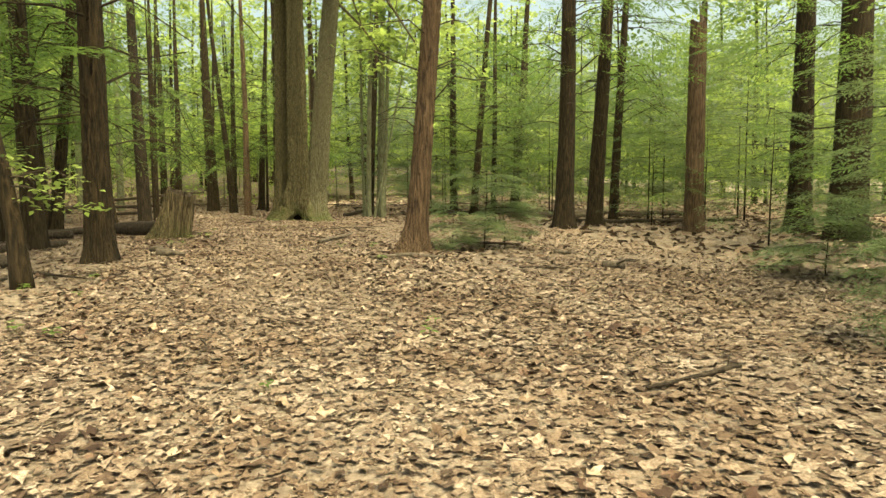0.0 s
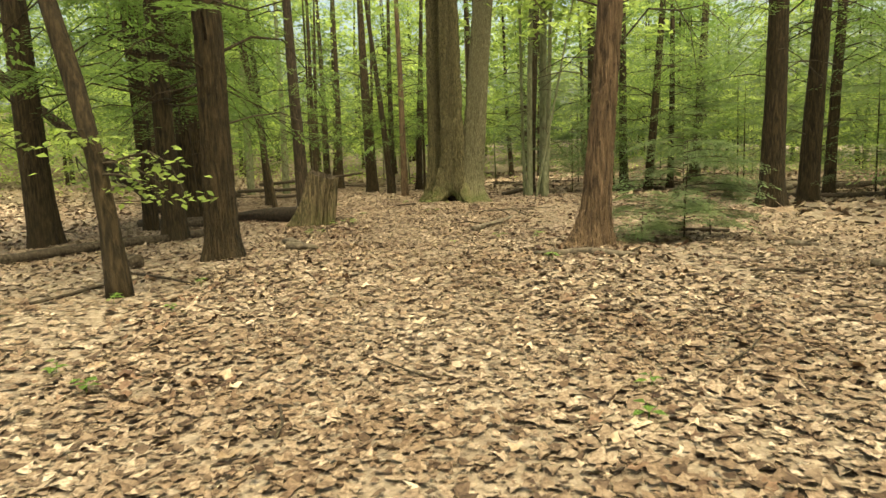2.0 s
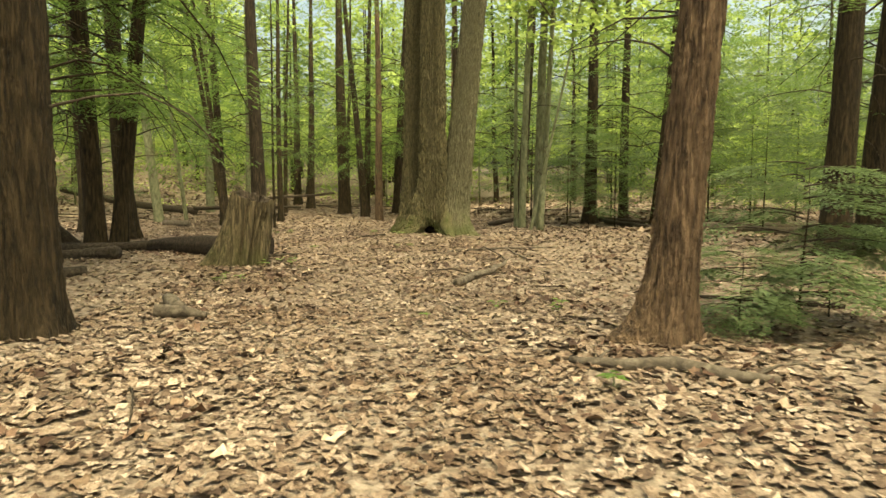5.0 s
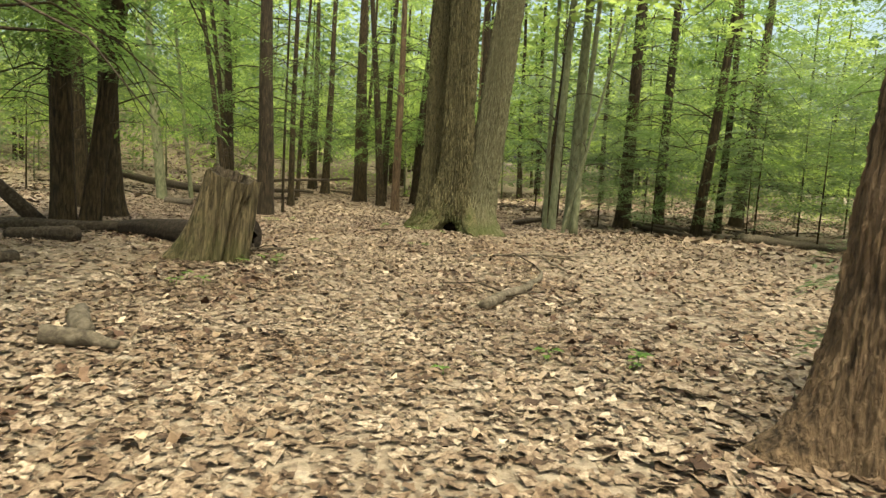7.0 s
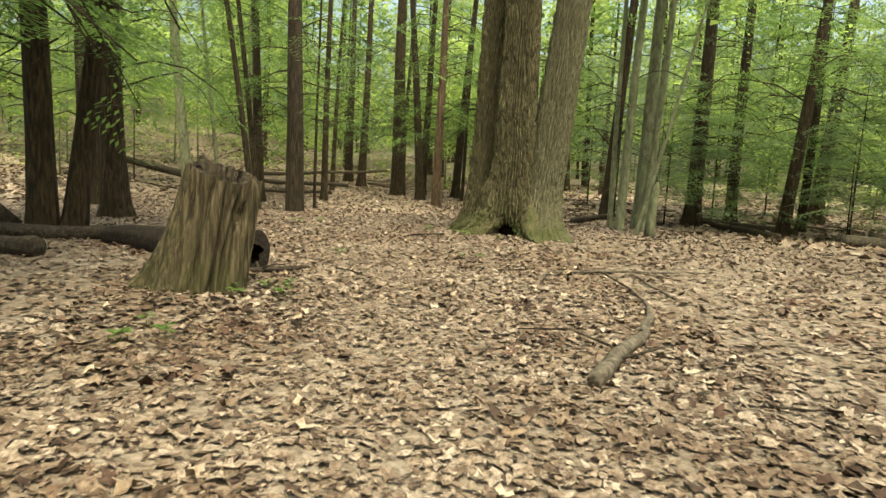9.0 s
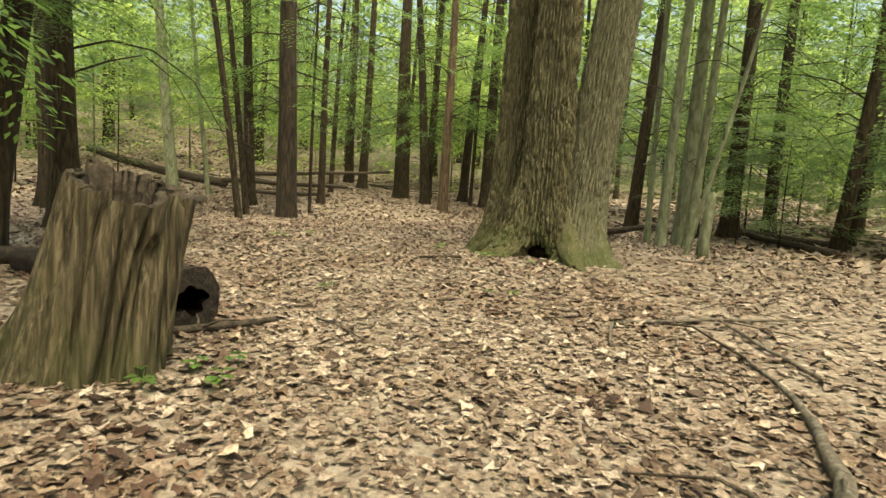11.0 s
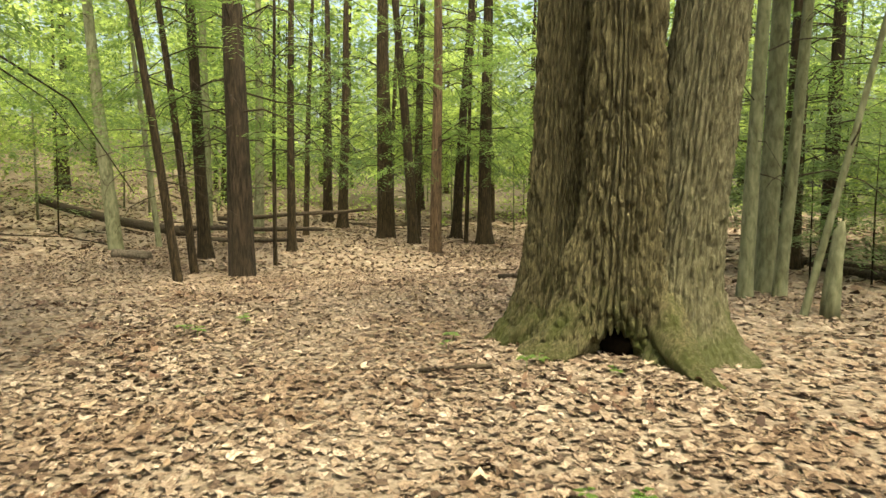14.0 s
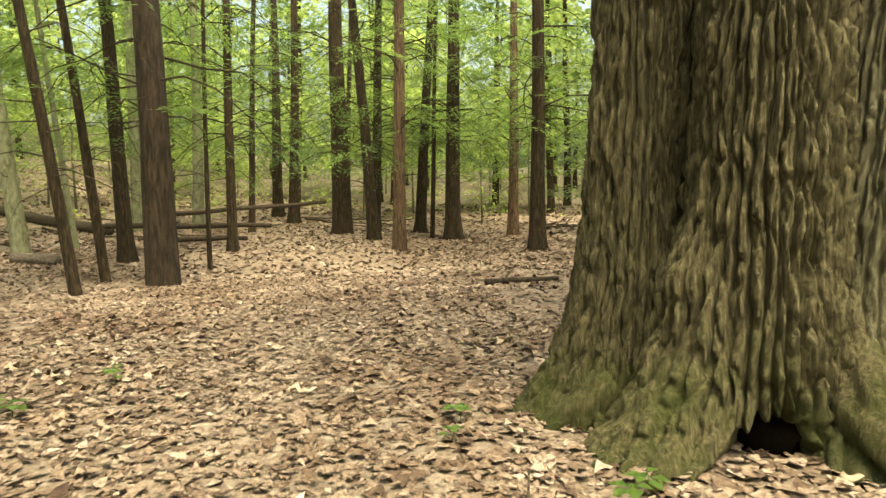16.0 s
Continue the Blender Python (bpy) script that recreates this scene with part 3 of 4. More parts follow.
# pale snags and stems in the hollow
tree(-23.4, 36.8, 0.46, -0.085, -0.028, kind="pale", flare=0.1, label="pale dead birch trunk leaning over a fallen log", dead=4)
tree(-23.0, 38.3, 0.20, -0.10, -0.03, kind="pale", flare=0.1, label=GREY, dead=4)
tree(-25.5, 44.0, 0.5, 0.0, 0.0, kind="pale", flare=0.2, label="pale grey trunk in the leafy hollow", dead=4)
tree(-23.5, 45.0, 0.45, 0.01, 0.0, kind="pale", flare=0.2, label="pale grey trunk in the leafy hollow", dead=4)


# bent small tree close to the start
def bent_tree(x, y):
    t = empty("tree", x, y, z_at(x, y))
    pts = [(0.0, 0, -0.15), (-0.02, 0, 0.25), (-0.08, 0.02, 0.8), (-0.2, 0.05, 1.5), (-0.42, 0.1, 2.3), (-0.75, 0.15, 3.3), (-1.2, 0.2, 4.6), (-1.9, 0.3, 6.5)]
    part("trunk", tube(pts, [0.15, 0.125, 0.11, 0.10, 0.095, 0.09, 0.08, 0.05], 16, 0.25, 3.0), BARK_HEMLOCK, t)
    _, lines = limbs(10, 1.1, 1.9, 0.9, (-0.1, 0), 77, dia=0.2)
    for one in limbs(10, 1.1, 1.9, 0.9, (-0.1, 0), 77, dia=0.2)[0]:
        part("limb", one, WOOD_DEAD, t)
    child("leaves", leaf_cloud("leaves", [(*p, 0.35) for l in lines for p in l[2:]], 9, 0.12, 0.10, 5, LEAVES), t, "flat layers of small bright green leaves")
    return tagged(t, "small bent tree with rough bark and green twigs", "tree")


bent_tree(-5.95, 11.1)


# broken snag at the right of the start
def snag(x, y, dia, tall):
    t = empty("broken_snag", x, y, z_at(x, y))
    v, f = stem(dia, tall, (0.0, 0.0), 0.35, 26, 8.0, 0.08, 5, 0.0, 0.8)
    v = [Vector(p) for p in v]
    top = max(p.z for p in v)
    for p in v:
        if p.z > top - 0.05:
            p.z += 0.45 * noise.noise((p.x * 7, p.y * 7, 1.0)) + 0.1
    part("trunk", (v, f), BARK_RED, t)
    part("splinter", tube([(0.05, 0, tall - 0.3), (0.1, 0.02, tall + 0.2), (0.02, 0.05, tall + 0.75)], [0.1, 0.06, 0.01], 7, 0.4, 2), WOOD_GREY, t, "pale torn wood splinter")
    return tagged(t, "broken reddish-brown snag with a torn top", "snag")


snag(6.0, 23.3, 0.56, 5.9)


# ---- the great oak ----
def oak_stem(cx, cy, r0, lean, seed, foot, tall, rows=230, segs=300, curve=0.0, notch=None, depth=0.082, gap=0.104, mat=BARK_OAK, dents=(), knobs=()):
    """A thick stem with furrowed, broken bark plates. foot: (angle, reach, height, sharpness) of each root;
    dents: (angle, depth, sharpness, from, full) of clefts; knobs: (angle, height, size, swell)."""
    zs = np.concatenate([np.linspace(-0.3, 2.4, int(rows * 0.66)), np.linspace(2.42, 5.0, int(rows * 0.24)), np.linspace(5.2, tall, int(rows * 0.10))])
    # more columns on the side that faces the trail
    even = np.arange(segs) / segs
    a = 2 * math.pi * even + 0.55 * np.sin(2 * math.pi * even) + radians(80)
    verts = np.zeros((len(zs), segs, 3))
    cell = gap * 0.6
    turn = round(2 * math.pi * r0 / gap)
    amp = depth * min(1.0, r0 / 0.36)
    for i, z in enumerate(zs):
        h = max(z, 0.0)
        base = r0 * (1 - 0.55 * h / tall) * (1 + 0.20 * math.exp(-h / 0.9))
        ring = np.full(segs, base)
        for ang, reach, hh, sharp in foot:
            near = np.maximum(np.cos(a - radians(ang)), 0) ** sharp
            ring += reach * near * math.exp(-h / hh)
        for ang, deep, sharp, z0, z1 in dents:
            ring -= deep * np.maximum(np.cos(a - radians(ang)), 0) ** sharp * float(step(z0, z1, h))
        for ang, zk, wide, swell in knobs:
            off = (np.degrees(a) - ang + 180) % 360 - 180
            ring += swell * np.exp(-(np.radians(off) * r0 / wide) ** 2 - ((h - zk) / wide) ** 2)
        for k in range(segs):
            u, w = math.cos(a[k]), math.sin(a[k])
            p, q = u * r0, w * r0
            s1 = noise.noise((p * 6 + seed, q * 6, z * 1.6))
            s2 = noise.noise((p * 17 - seed, q * 17 + 7, z * 5))
            s3 = noise.noise((p * 40 + seed, q * 40, z * 14))
            warp = 0.02 * s1 + 0.010 * s2 + 0.004 * s3
            rise = 3.0 * z + 1.6 * (1 - math.exp(-h / 0.4)) + 0.3 * s2 + seed
            near = noise.voronoi(((p + warp * (1 - w)) / cell, (q + warp * (1 + u)) / cell, rise))[0]
            ridge = min(1.0, 1.2 * abs(math.sin(turn * a[k] + 1.5 * s1 + 0.9 * s2 + 0.5 * s3)))
            plate = ridge ** 0.85 * (0.4 + 0.6 * min(1.0, (near[1] - near[0]) * 2.6))
            grit = noise.noise((p * 85, q * 85 + seed, z * 30))
            ring[k] += amp * (plate - 0.62) + 0.008 * grit * (0.5 + plate) + 0.008 * s3 + 0.010 * s2 + 0.05 * noise.noise((u * 1.6 + seed, w * 1.6, z * 0.5)) * r0
        if notch:
            off = (np.degrees(a) - notch[0] + 180) % 360 - 180
            arch = notch[2] * np.sqrt(np.maximum(0, 1 - (off / notch[1]) ** 2))
            ring = ring - (ring - 0.14) * step(0.0, 0.04, arch - h + 0.03 * np.sin(a * 37))
        verts[i, :, 0] = cx + lean[0] * h + curve * math.sin(h * 0.6) + np.cos(a) * ring
        verts[i, :, 1] = cy + lean[1] * h + np.sin(a) * ring
        verts[i, :, 2] = z
    n = len(zs)
    ii = (np.arange(n - 1)[:, None] * segs + np.arange(segs)[None]).ravel()
    jj = (np.arange(n - 1)[:, None] * segs + (np.arange(segs)[None] + 1) % segs).ravel()
    return mesh_of("trunk", verts.reshape(-1, 3), np.stack([ii, jj, jj + segs, ii + segs], 1).ravel(), np.arange(len(ii)) * 4, mat, True)


flaky = [o for o in red.children if o.name.startswith("trunk")][0]
flaky.data = oak_stem(0.0, 0.0, 0.172, (0.078, 0.02), 5.0, ((-160, 0.30, 0.20, 6), (-90, 0.10, 0.22, 6), (20, 0.12, 0.2, 6), (110, 0.15, 0.25, 5)), 17, 230, 170, depth=0.034, gap=0.085, mat=BARK_RED)
near_bark = [o for o in edge_tree.children if o.name.startswith("trunk")][0]
near_bark.data = oak_stem(0.0, 0.0, 0.205, (0.012, 0.0), 31.0, ((-120, 0.09, 0.2, 6), (-30, 0.10, 0.2, 6), (60, 0.1, 0.2, 6), (170, 0.09, 0.2, 6)), 17, 210, 170, depth=0.03, gap=0.075, mat=BARK_HEMLOCK)

oak = empty("great_oak", -6.4, 25.45, z_at(-6.4, 25.45) - 0.02)
child("trunk", oak_stem(0.0, 0.03, 0.385, (0.002, 0.0), 1.0, ((-132, 0.36, 0.42, 8), (-100, 0.05, 0.8, 4), (196, 0.24, 0.40, 3), (-86, -0.16, 0.30, 9), (-112, 0.13, 0.16, 40), (150, 0.1, 0.4, 4)), 15, 340, 400,
                         notch=(-84, 29, 0.26), dents=((188, 0.085, 6, 0.75, 1.25),), knobs=((-142, 0.82, 0.16, 0.07), (-60, 0.55, 0.2, 0.04))), oak, "deeply furrowed brown bark, mossy at the foot")
child("side_stem", oak_stem(-0.575, 0.32, 0.29, (0.014, -0.004), 9.0, ((200, 0.30, 0.36, 5), (-105, 0.16, 0.42, 5), (150, 0.2, 0.4, 5)), 14, 240, 240, dents=((-40, 0.07, 5, 0.75, 1.25),)), oak, "darker furrowed stem joined to the main trunk")
child("leaning_stem", oak_stem(0.43, 0.30, 0.36, (0.098, 0.03), 17.0, ((-85, 0.42, 0.45, 7), (-25, 0.44, 0.28, 7), (60, 0.25, 0.4, 5)), 14, 260, 270, depth=0.055, mat=BARK_OAK_PALE), oak, "paler grey-brown stem leaning outward, mossy below")


def root(pts, radii, seed):
    """A root with bark knots, along a line made finer."""
    fine, rr = [], []
    for i in range((len(pts) - 1) * 8 + 1):
        k, t = min(i // 8, len(pts) - 2), i / 8 - min(i // 8, len(pts) - 2)
        fine.append(Vector(pts[k]).lerp(Vector(pts[k + 1]), t))
        rr.append(radii[k] + (radii[k + 1] - radii[k]) * t)
    return tube(fine, rr, 40, shape=lambda a, i: 1 + 0.22 * noise.noise((math.cos(a) * 2.6 + seed, math.sin(a) * 2.6, i * 0.16)) + 0.12 * noise.noise((math.cos(a) * 7, math.sin(a) * 7 + seed, i * 0.4)))


part("root", root([(0.36, 0.16, 0.95), (0.42, -0.05, 0.50), (0.50, -0.30, 0.22), (0.62, -0.62, 0.05), (0.78, -0.90, -0.02), (0.95, -1.12, -0.08)], [0.12, 0.17, 0.165, 0.125, 0.085, 0.04], 3), BARK_OAK, oak, "green mossy surface root")
part("root", root([(-0.66, 0.0, 0.22), (-0.86, -0.06, 0.08), (-1.02, -0.1, -0.05)], [0.14, 0.11, 0.06], 5), BARK_OAK, oak)
# convex black plug, stands for the shade deep in the foot hollow
part("hollow", tube([(0.04, -0.03, 0.08), (0.03, -0.18, 0.08), (0.02, -0.28, 0.06)], [0.17, 0.17, 0.13], 16, 0.6, 4), HOLLOW_SHADE, oak, "black plug for the shade in the rotten foot hollow")
_, oak_lines = limbs(16, 7.5, 14, 3.5, (0, 0), 501, dia=0.6, thick=0.05)
for one in limbs(16, 7.5, 14, 3.5, (0, 0), 501, dia=0.6, thick=0.05)[0]:
    part("limb", one, BARK_OAK, oak)
child("crown", leaf_cloud("crown", [(*p, 0.9) for l in oak_lines for p in l[1:]], 22, 0.5, 0.2, 11, LEAVES), oak, "broad green leaves high overhead")
tagged(oak, "huge old oak with furrowed bark and mossy roots", "tree")


# ---- stump and hollow log ----
def stump(x, y):
    t = empty("stump", x, y, z_at(x, y) - 0.02)
    segs, zs = 150, np.linspace(-0.15, 1.15, 66)
    verts, faces = [], []
    for i, z in enumerate(zs):
        h = max(z, 0)
        for k in range(segs):
            a = 2 * math.pi * k / segs
            u, w = math.cos(a), math.sin(a)
            r = 0.335 + 0.11 * math.exp(-h / 0.35) * (0.7 + 0.3 * math.cos(5 * a + 0.7)) + 0.24 * max(0, math.cos(a - radians(205))) ** 3 * math.exp(-h / 0.42)
            r += 0.10 * (min(1.0, 5.5 * abs(noise.noise((u * 4.6, w * 4.6, z * 0.7)))) - 0.8) - 0.03 * max(0.0, noise.noise((u * 11, w * 11, z * 0.6))) + 0.016 * noise.noise((u * 17, w * 17, z * 1.2)) + 0.05 * noise.noise((u * 2.2, w * 2.2, z))
            crest = 0.13 * noise.noise((u * 1.3 + 3, w * 1.3, 4.0)) + 0.035 * noise.noise((u * 5, w * 5, 2.0)) - 0.07 * u - 0.07
            zz = z + (crest * max(0, (z - 0.58) / 0.57) ** 1.5)
            verts.append((u * r * (1 - 0.10 * h) - 0.11 + 0.19 * h, w * r * (1 - 0.10 * h) + 0.05 * h, zz))
    n = len(zs)
    for i in range(n - 1):
        for k in range(segs):
            m = (k + 1) % segs
            faces.append((i * segs + k, i * segs + m, (i + 1) * segs + m, (i + 1) * segs + k))
    part("wall", (verts, faces), BARK_STUMP, t, "split weathered grey-brown wood")
    rim = [verts[(n - 1) * segs + k] for k in range(segs)]
    iv, jf = list(rim), []
    for s, dz in ((0.86, 0.0), (0.78, -0.12), (0.6, -0.3), (0.2, -0.42)):
        iv += [(p[0] * s, p[1] * s, p[2] + dz + 0.03 * noise.noise((p[0] * 12, p[1] * 12, s))) for p in rim]
    for i in range(4):
        for k in range(segs):
            m = (k + 1) % segs
            jf.append((i * segs + k, i * segs + m, (i + 1) * segs + m, (i + 1) * segs + k))
    jf.append(tuple(4 * segs + k for k in range(segs)))
    part("rotten_core", (iv, jf), WOOD_DEAD, t, "dark crumbling core of the broken top")
    return tagged(t, "tall weathered tree stump with a jagged rotten top", "stump")


stump(-7.33, 18.44)


def log(name, a, b, r0, r1, mat, label, seed=1.0, segs=20, sag=0.0, rise=0.0, over=None):
    """A fallen log from a to b (x, y), resting on the ground; over: heights of its ends above it."""
    n, pts, radii = 14, [], []
    o = empty(name, a[0], a[1], z_at(*a))
    z0 = z_at(*a)
    for i in range(n):
        t = i / (n - 1)
        x, y = a[0] + (b[0] - a[0]) * t, a[1] + (b[1] - a[1]) * t
        r = r0 + (r1 - r0) * t
        z = z_at(x, y) - z0 + r * 0.8 + (over[0] + (over[1] - over[0]) * t if over else 0)
        pts.append((x - a[0] + 0.06 * noise.noise((t * 3, seed, 0)), y - a[1] + 0.06 * noise.noise((seed, t * 3, 1)), z))
        radii.append(r)
    part("bole", tube(pts, radii, segs, 0.22, seed), mat, o)
    return tagged(o, label, "log"), pts


def hollow_log(a, b, r):
    o = empty("hollow_log", a[0], a[1], z_at(*a))
    d = (Vector((*b, 0)) - Vector((*a, 0))).normalized()
    side = Vector((-d.y, d.x, 0))
    long = (Vector((*b, 0)) - Vector((*a, 0))).length
    segs, rows = 40, 24
    ring = lambda s, t, k: 1 + 0.10 * noise.noise((math.cos(k) * 1.6 + s, math.sin(k) * 1.6, t * 2)) + 0.04 * noise.noise((math.cos(k) * 5, math.sin(k) * 5, t * 5 + s))
    outer, faces = [], []
    for i in range(rows):
        t = i / (rows - 1)
        p = d * (long * t)
        zc = z_at(a[0] + p.x, a[1] + p.y) - z_at(*a) + r * (0.85 - 0.4 * t)
        for k in range(segs):
            an = 2 * math.pi * k / segs
            q = r * (1 - 0.45 * t) * ring(1, t, an)
            outer.append(p + side * (math.cos(an) * q) + Vector((0, 0, zc + math.sin(an) * q)))
    for i in range(rows - 1):
        for k in range(segs):
            m = (k + 1) % segs
            faces.append((i * segs + k, i * segs + m, (i + 1) * segs + m, (i + 1) * segs + k))
    part("bole", (outer, faces), WOOD_ROT, o)
    # sawn end with an uneven hole
    zc = r * 0.85
    ends, ef = list(outer[:segs]), []
    hole = [0.50 + 0.06 * math.cos(4 * (2 * math.pi * k / segs) + 0.6) + 0.22 * noise.noise((math.cos(6.283 * k / segs) * 2, math.sin(6.283 * k / segs) * 2, 9)) for k in range(segs)]
    for k in range(segs):
        an = 2 * math.pi * k / segs
        ends.append(side * (math.cos(an) * r * hole[k]) + Vector((0, 0, zc + math.sin(an) * r * hole[k] * 0.85)) - d * 0.012)
    for k in range(segs):
        m = (k + 1) % segs
        ef.append((k, segs + k, segs + m, m))
    part("cut_end", (ends, ef), WOOD_ROT, o, "dark weathered sawn end", smooth=False)
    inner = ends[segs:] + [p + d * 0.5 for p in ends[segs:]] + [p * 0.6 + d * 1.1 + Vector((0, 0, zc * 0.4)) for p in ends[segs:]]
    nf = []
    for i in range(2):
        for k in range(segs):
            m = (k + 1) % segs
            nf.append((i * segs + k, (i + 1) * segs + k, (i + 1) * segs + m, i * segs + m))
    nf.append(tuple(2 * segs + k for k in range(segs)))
    # inner wall painted black for the shade inside the log
    part("hollow", (inner, nf), HOLLOW_SHADE, o, "log hollow coloured black for its inner shade")
    return tagged(o, "dark rotten log with a hollow sawn end", "log")


hollow_log((-7.66, 19.5), (-10.9, 20.7), 0.25)


# ---- fallen wood ----
def bough(name, pts, radii, mat, label, seed=1.0, segs=9, lift=0.6):
    """A stick or branch lying along points (x, y) on the ground."""
    o = empty(name, pts[0][0], pts[0][1], z_at(*pts[0]))
    z0 = z_at(*pts[0])
    line, rr = [], []
    for (ax, ay), (bx, by), ra, rb in zip(pts, pts[1:], radii, radii[1:]):
        for k in range(4):
            t = k / 4
            x, y = ax + (bx - ax) * t, ay + (by - ay) * t
            r = ra + (rb - ra) * t
            line.append((x - pts[0][0] + 0.03 * noise.noise((x * 2, y * 2, seed)), y - pts[0][1] + 0.03 * noise.noise((y * 2, x * 2, seed)), z_at(x, y) - z0 + r * lift + 0.03))
            rr.append(r)
    x, y = pts[-1]
    line.append((x - pts[0][0], y - pts[0][1], z_at(x, y) - z0 + radii[-1] * lift + 0.03))
    rr.append(radii[-1])
    part("limb", tube(line, rr, segs, 0.25, seed), mat, o)
    r = random.Random(seed)
    for k in range(0 if max(radii) > 0.06 else 2 if max(radii) > 0.015 else 1):
        i = r.randrange(1, len(line) - 1)
        p, l, a = Vector(line[i]), rr[i] * r.uniform(4, 9) + 0.05, r.uniform(0, 6.283)
        tip = p + Vector((math.cos(a) * l, math.sin(a) * l, 0.25 * l))
        part("twig", tube([p, (p + tip) / 2 + Vector((0, 0, 0.1 * l)), tip], [rr[i] * 0.45, rr[i] * 0.3, rr[i] * 0.12], 5), mat, o)
    return tagged(o, label, "branch")


bough("fallen_branch", ((-1.86, 13.54), (-1.5, 13.43), (-1.2, 13.46), (-0.9, 13.33), (-0.62, 13.3)), (0.02, 0.042, 0.05, 0.04, 0.026), WOOD_GREY, "short mossy branch lying before a tree foot", 2.0, 12, 0.05)
wind = bough("fallen_branch", ((-3.69, 17.5), (-3.62, 18.15), (-3.50, 18.95), (-3.50, 19.8), (-3.62, 20.7), (-3.9, 21.4)), (0.055, 0.055, 0.045, 0.03, 0.016, 0.009), WOOD_GREY, "winding grey branch lying on dead leaves", 4.0, 10)
part("twig", tube([(0.0, 0.9, 0.06), (-0.35, 1.1, 0.10), (-0.75, 1.05, 0.06)], [0.012, 0.01, 0.005], 5), WOOD_DEAD, wind)
part("twig", tube([(0.05, 0.5, 0.06), (0.3, 0.8, 0.10), (0.42, 1.25, 0.05)], [0.014, 0.01, 0.005], 5), WOOD_DEAD, wind)
part("twig", tube([(-0.1, 3.6, 0.05), (-0.5, 4.0, 0.16), (-0.75, 4.5, 0.05)], [0.012, 0.009, 0.004], 5), WOOD_DEAD, wind)
fork = bough("fallen_branch", ((-4.86, 21.75), (-4.32, 22.2), (-3.75, 22.7), (-3.0, 23.3)), (0.018, 0.017, 0.014, 0.008), WOOD_GREY, "thin grey forked branch on dead leaves", 6.0)
part("twig", tube([(0.0, 0.0, 0.04), (0.02, -0.35, 0.06), (0.06, -0.72, 0.02)], [0.016, 0.014, 0.009], 7), WOOD_GREY, fork)
bough("fallen_branch", ((-3.95, 22.5), (-3.6, 21.6), (-3.3, 20.9)), (0.012, 0.018, 0.02), WOOD_GREY, "grey stick half buried in leaves", 7.0)
bough("fallen_branch", ((-7.62, 19.05), (-7.45, 19.35), (-7.3, 19.75), (-7.25, 20.0)), (0.026, 0.03, 0.028, 0.018), WOOD_DEAD, "grey stick lying before a hollow log", 8.0)
STICK = "short dead stick lying in leaf litter"
bough("fallen_branch", ((-6.58, 10.54), (-6.48, 10.99), (-6.57, 11.65)), (0.018, 0.022, 0.016), WOOD_DEAD, STICK, 18.0)
bough("fallen_branch", ((-6.63, 12.15), (-5.95, 11.89), (-5.36, 11.58)), (0.02, 0.018, 0.01), WOOD_DEAD, STICK, 19.0)
bough("fallen_branch", ((-0.76, 17.0), (0.0, 16.9), (0.69, 16.98)), (0.02, 0.03, 0.03), WOOD_DEAD, STICK, 9.0)
bough("fallen_branch", ((0.5, 12.7), (1.15, 12.92)), (0.012, 0.018), WOOD_DEAD, STICK, 10.0)
bough("fallen_branch", ((1.86, 13.85), (2.22, 13.79)), (0.05, 0.06), WOOD_GREY, "short broken piece of wood in leaf litter", 11.0)
bough("fallen_branch", ((1.2, 15.05), (1.6, 15.2)), (0.04, 0.03), WOOD_GREY, STICK, 12.0)
bough("fallen_branch", ((1.1, 7.25), (1.5, 7.6), (1.95, 7.95)), (0.012, 0.018, 0.022), WOOD_DEAD, STICK, 13.0)
bough("fallen_branch", ((-7.75, 24.12), (-7.22, 24.33)), (0.014, 0.02), WOOD_DEAD, STICK, 14.0)
bough("fallen_branch", ((-9.2, 32.1), (-8.2, 33.0)), (0.05, 0.04), WOOD_DEAD, STICK, 15.0)
bough("fallen_branch", ((-6.3, 15.15), (-5.95, 14.8), (-5.7, 14.6)), (0.05, 0.08, 0.06), WOOD_GREY, "broken weathered root piece in leaf litter", 16.0)
bough("fallen_branch", ((-5.8, 14.35), (-5.55, 14.47), (-5.35, 14.5)), (0.07, 0.055, 0.03), WOOD_GREY, "broken weathered root piece in leaf litter", 17.0)
rs = random.Random(31)
for i in range(26):
    t = rs.uniform(0, 1)
    x, y = -0.3 - 10.5 * t + rs.uniform(-4.5, 4.5), 7 + 24 * t
    a, l = rs.uniform(0, 6.28), rs.uniform(0.25, 0.8)
    tagged(bough("twig", ((x, y), (x + math.cos(a) * l * 0.5 + 0.03, y + math.sin(a) * l * 0.5), (x + math.cos(a) * l, y + math.sin(a) * l + 0.04)), (0.005, 0.007, 0.009), WOOD_DEAD, "thin dry twig on dead leaves", i + 40.0, 5), category="twig", group="twigs on the floor")

DARKLOG = "dark fallen log lying on the forest floor"
log("fallen_log", (-10.2, 13.2), (-9.3, 17.2), 0.10, 0.08, WOOD_DEAD, DARKLOG, 3.0)
log("fallen_log", (-7.15, 12.75), (-7.75, 13.0), 0.10, 0.11, WOOD_DEAD, "short dark stub of rotten log", 4.0)
log("fallen_log", (-12.95, 20.85), (-15.6, 17.9), 0.13, 0.10, WOOD_DEAD, "dead trunk leaning up from the ground beside a stem cluster", 5.0, over=(0.0, 4.2))
log("fallen_log", (-13.8, 20.4), (-9.9, 21.3), 0.12, 0.10, WOOD_DEAD, DARKLOG, 6.0)
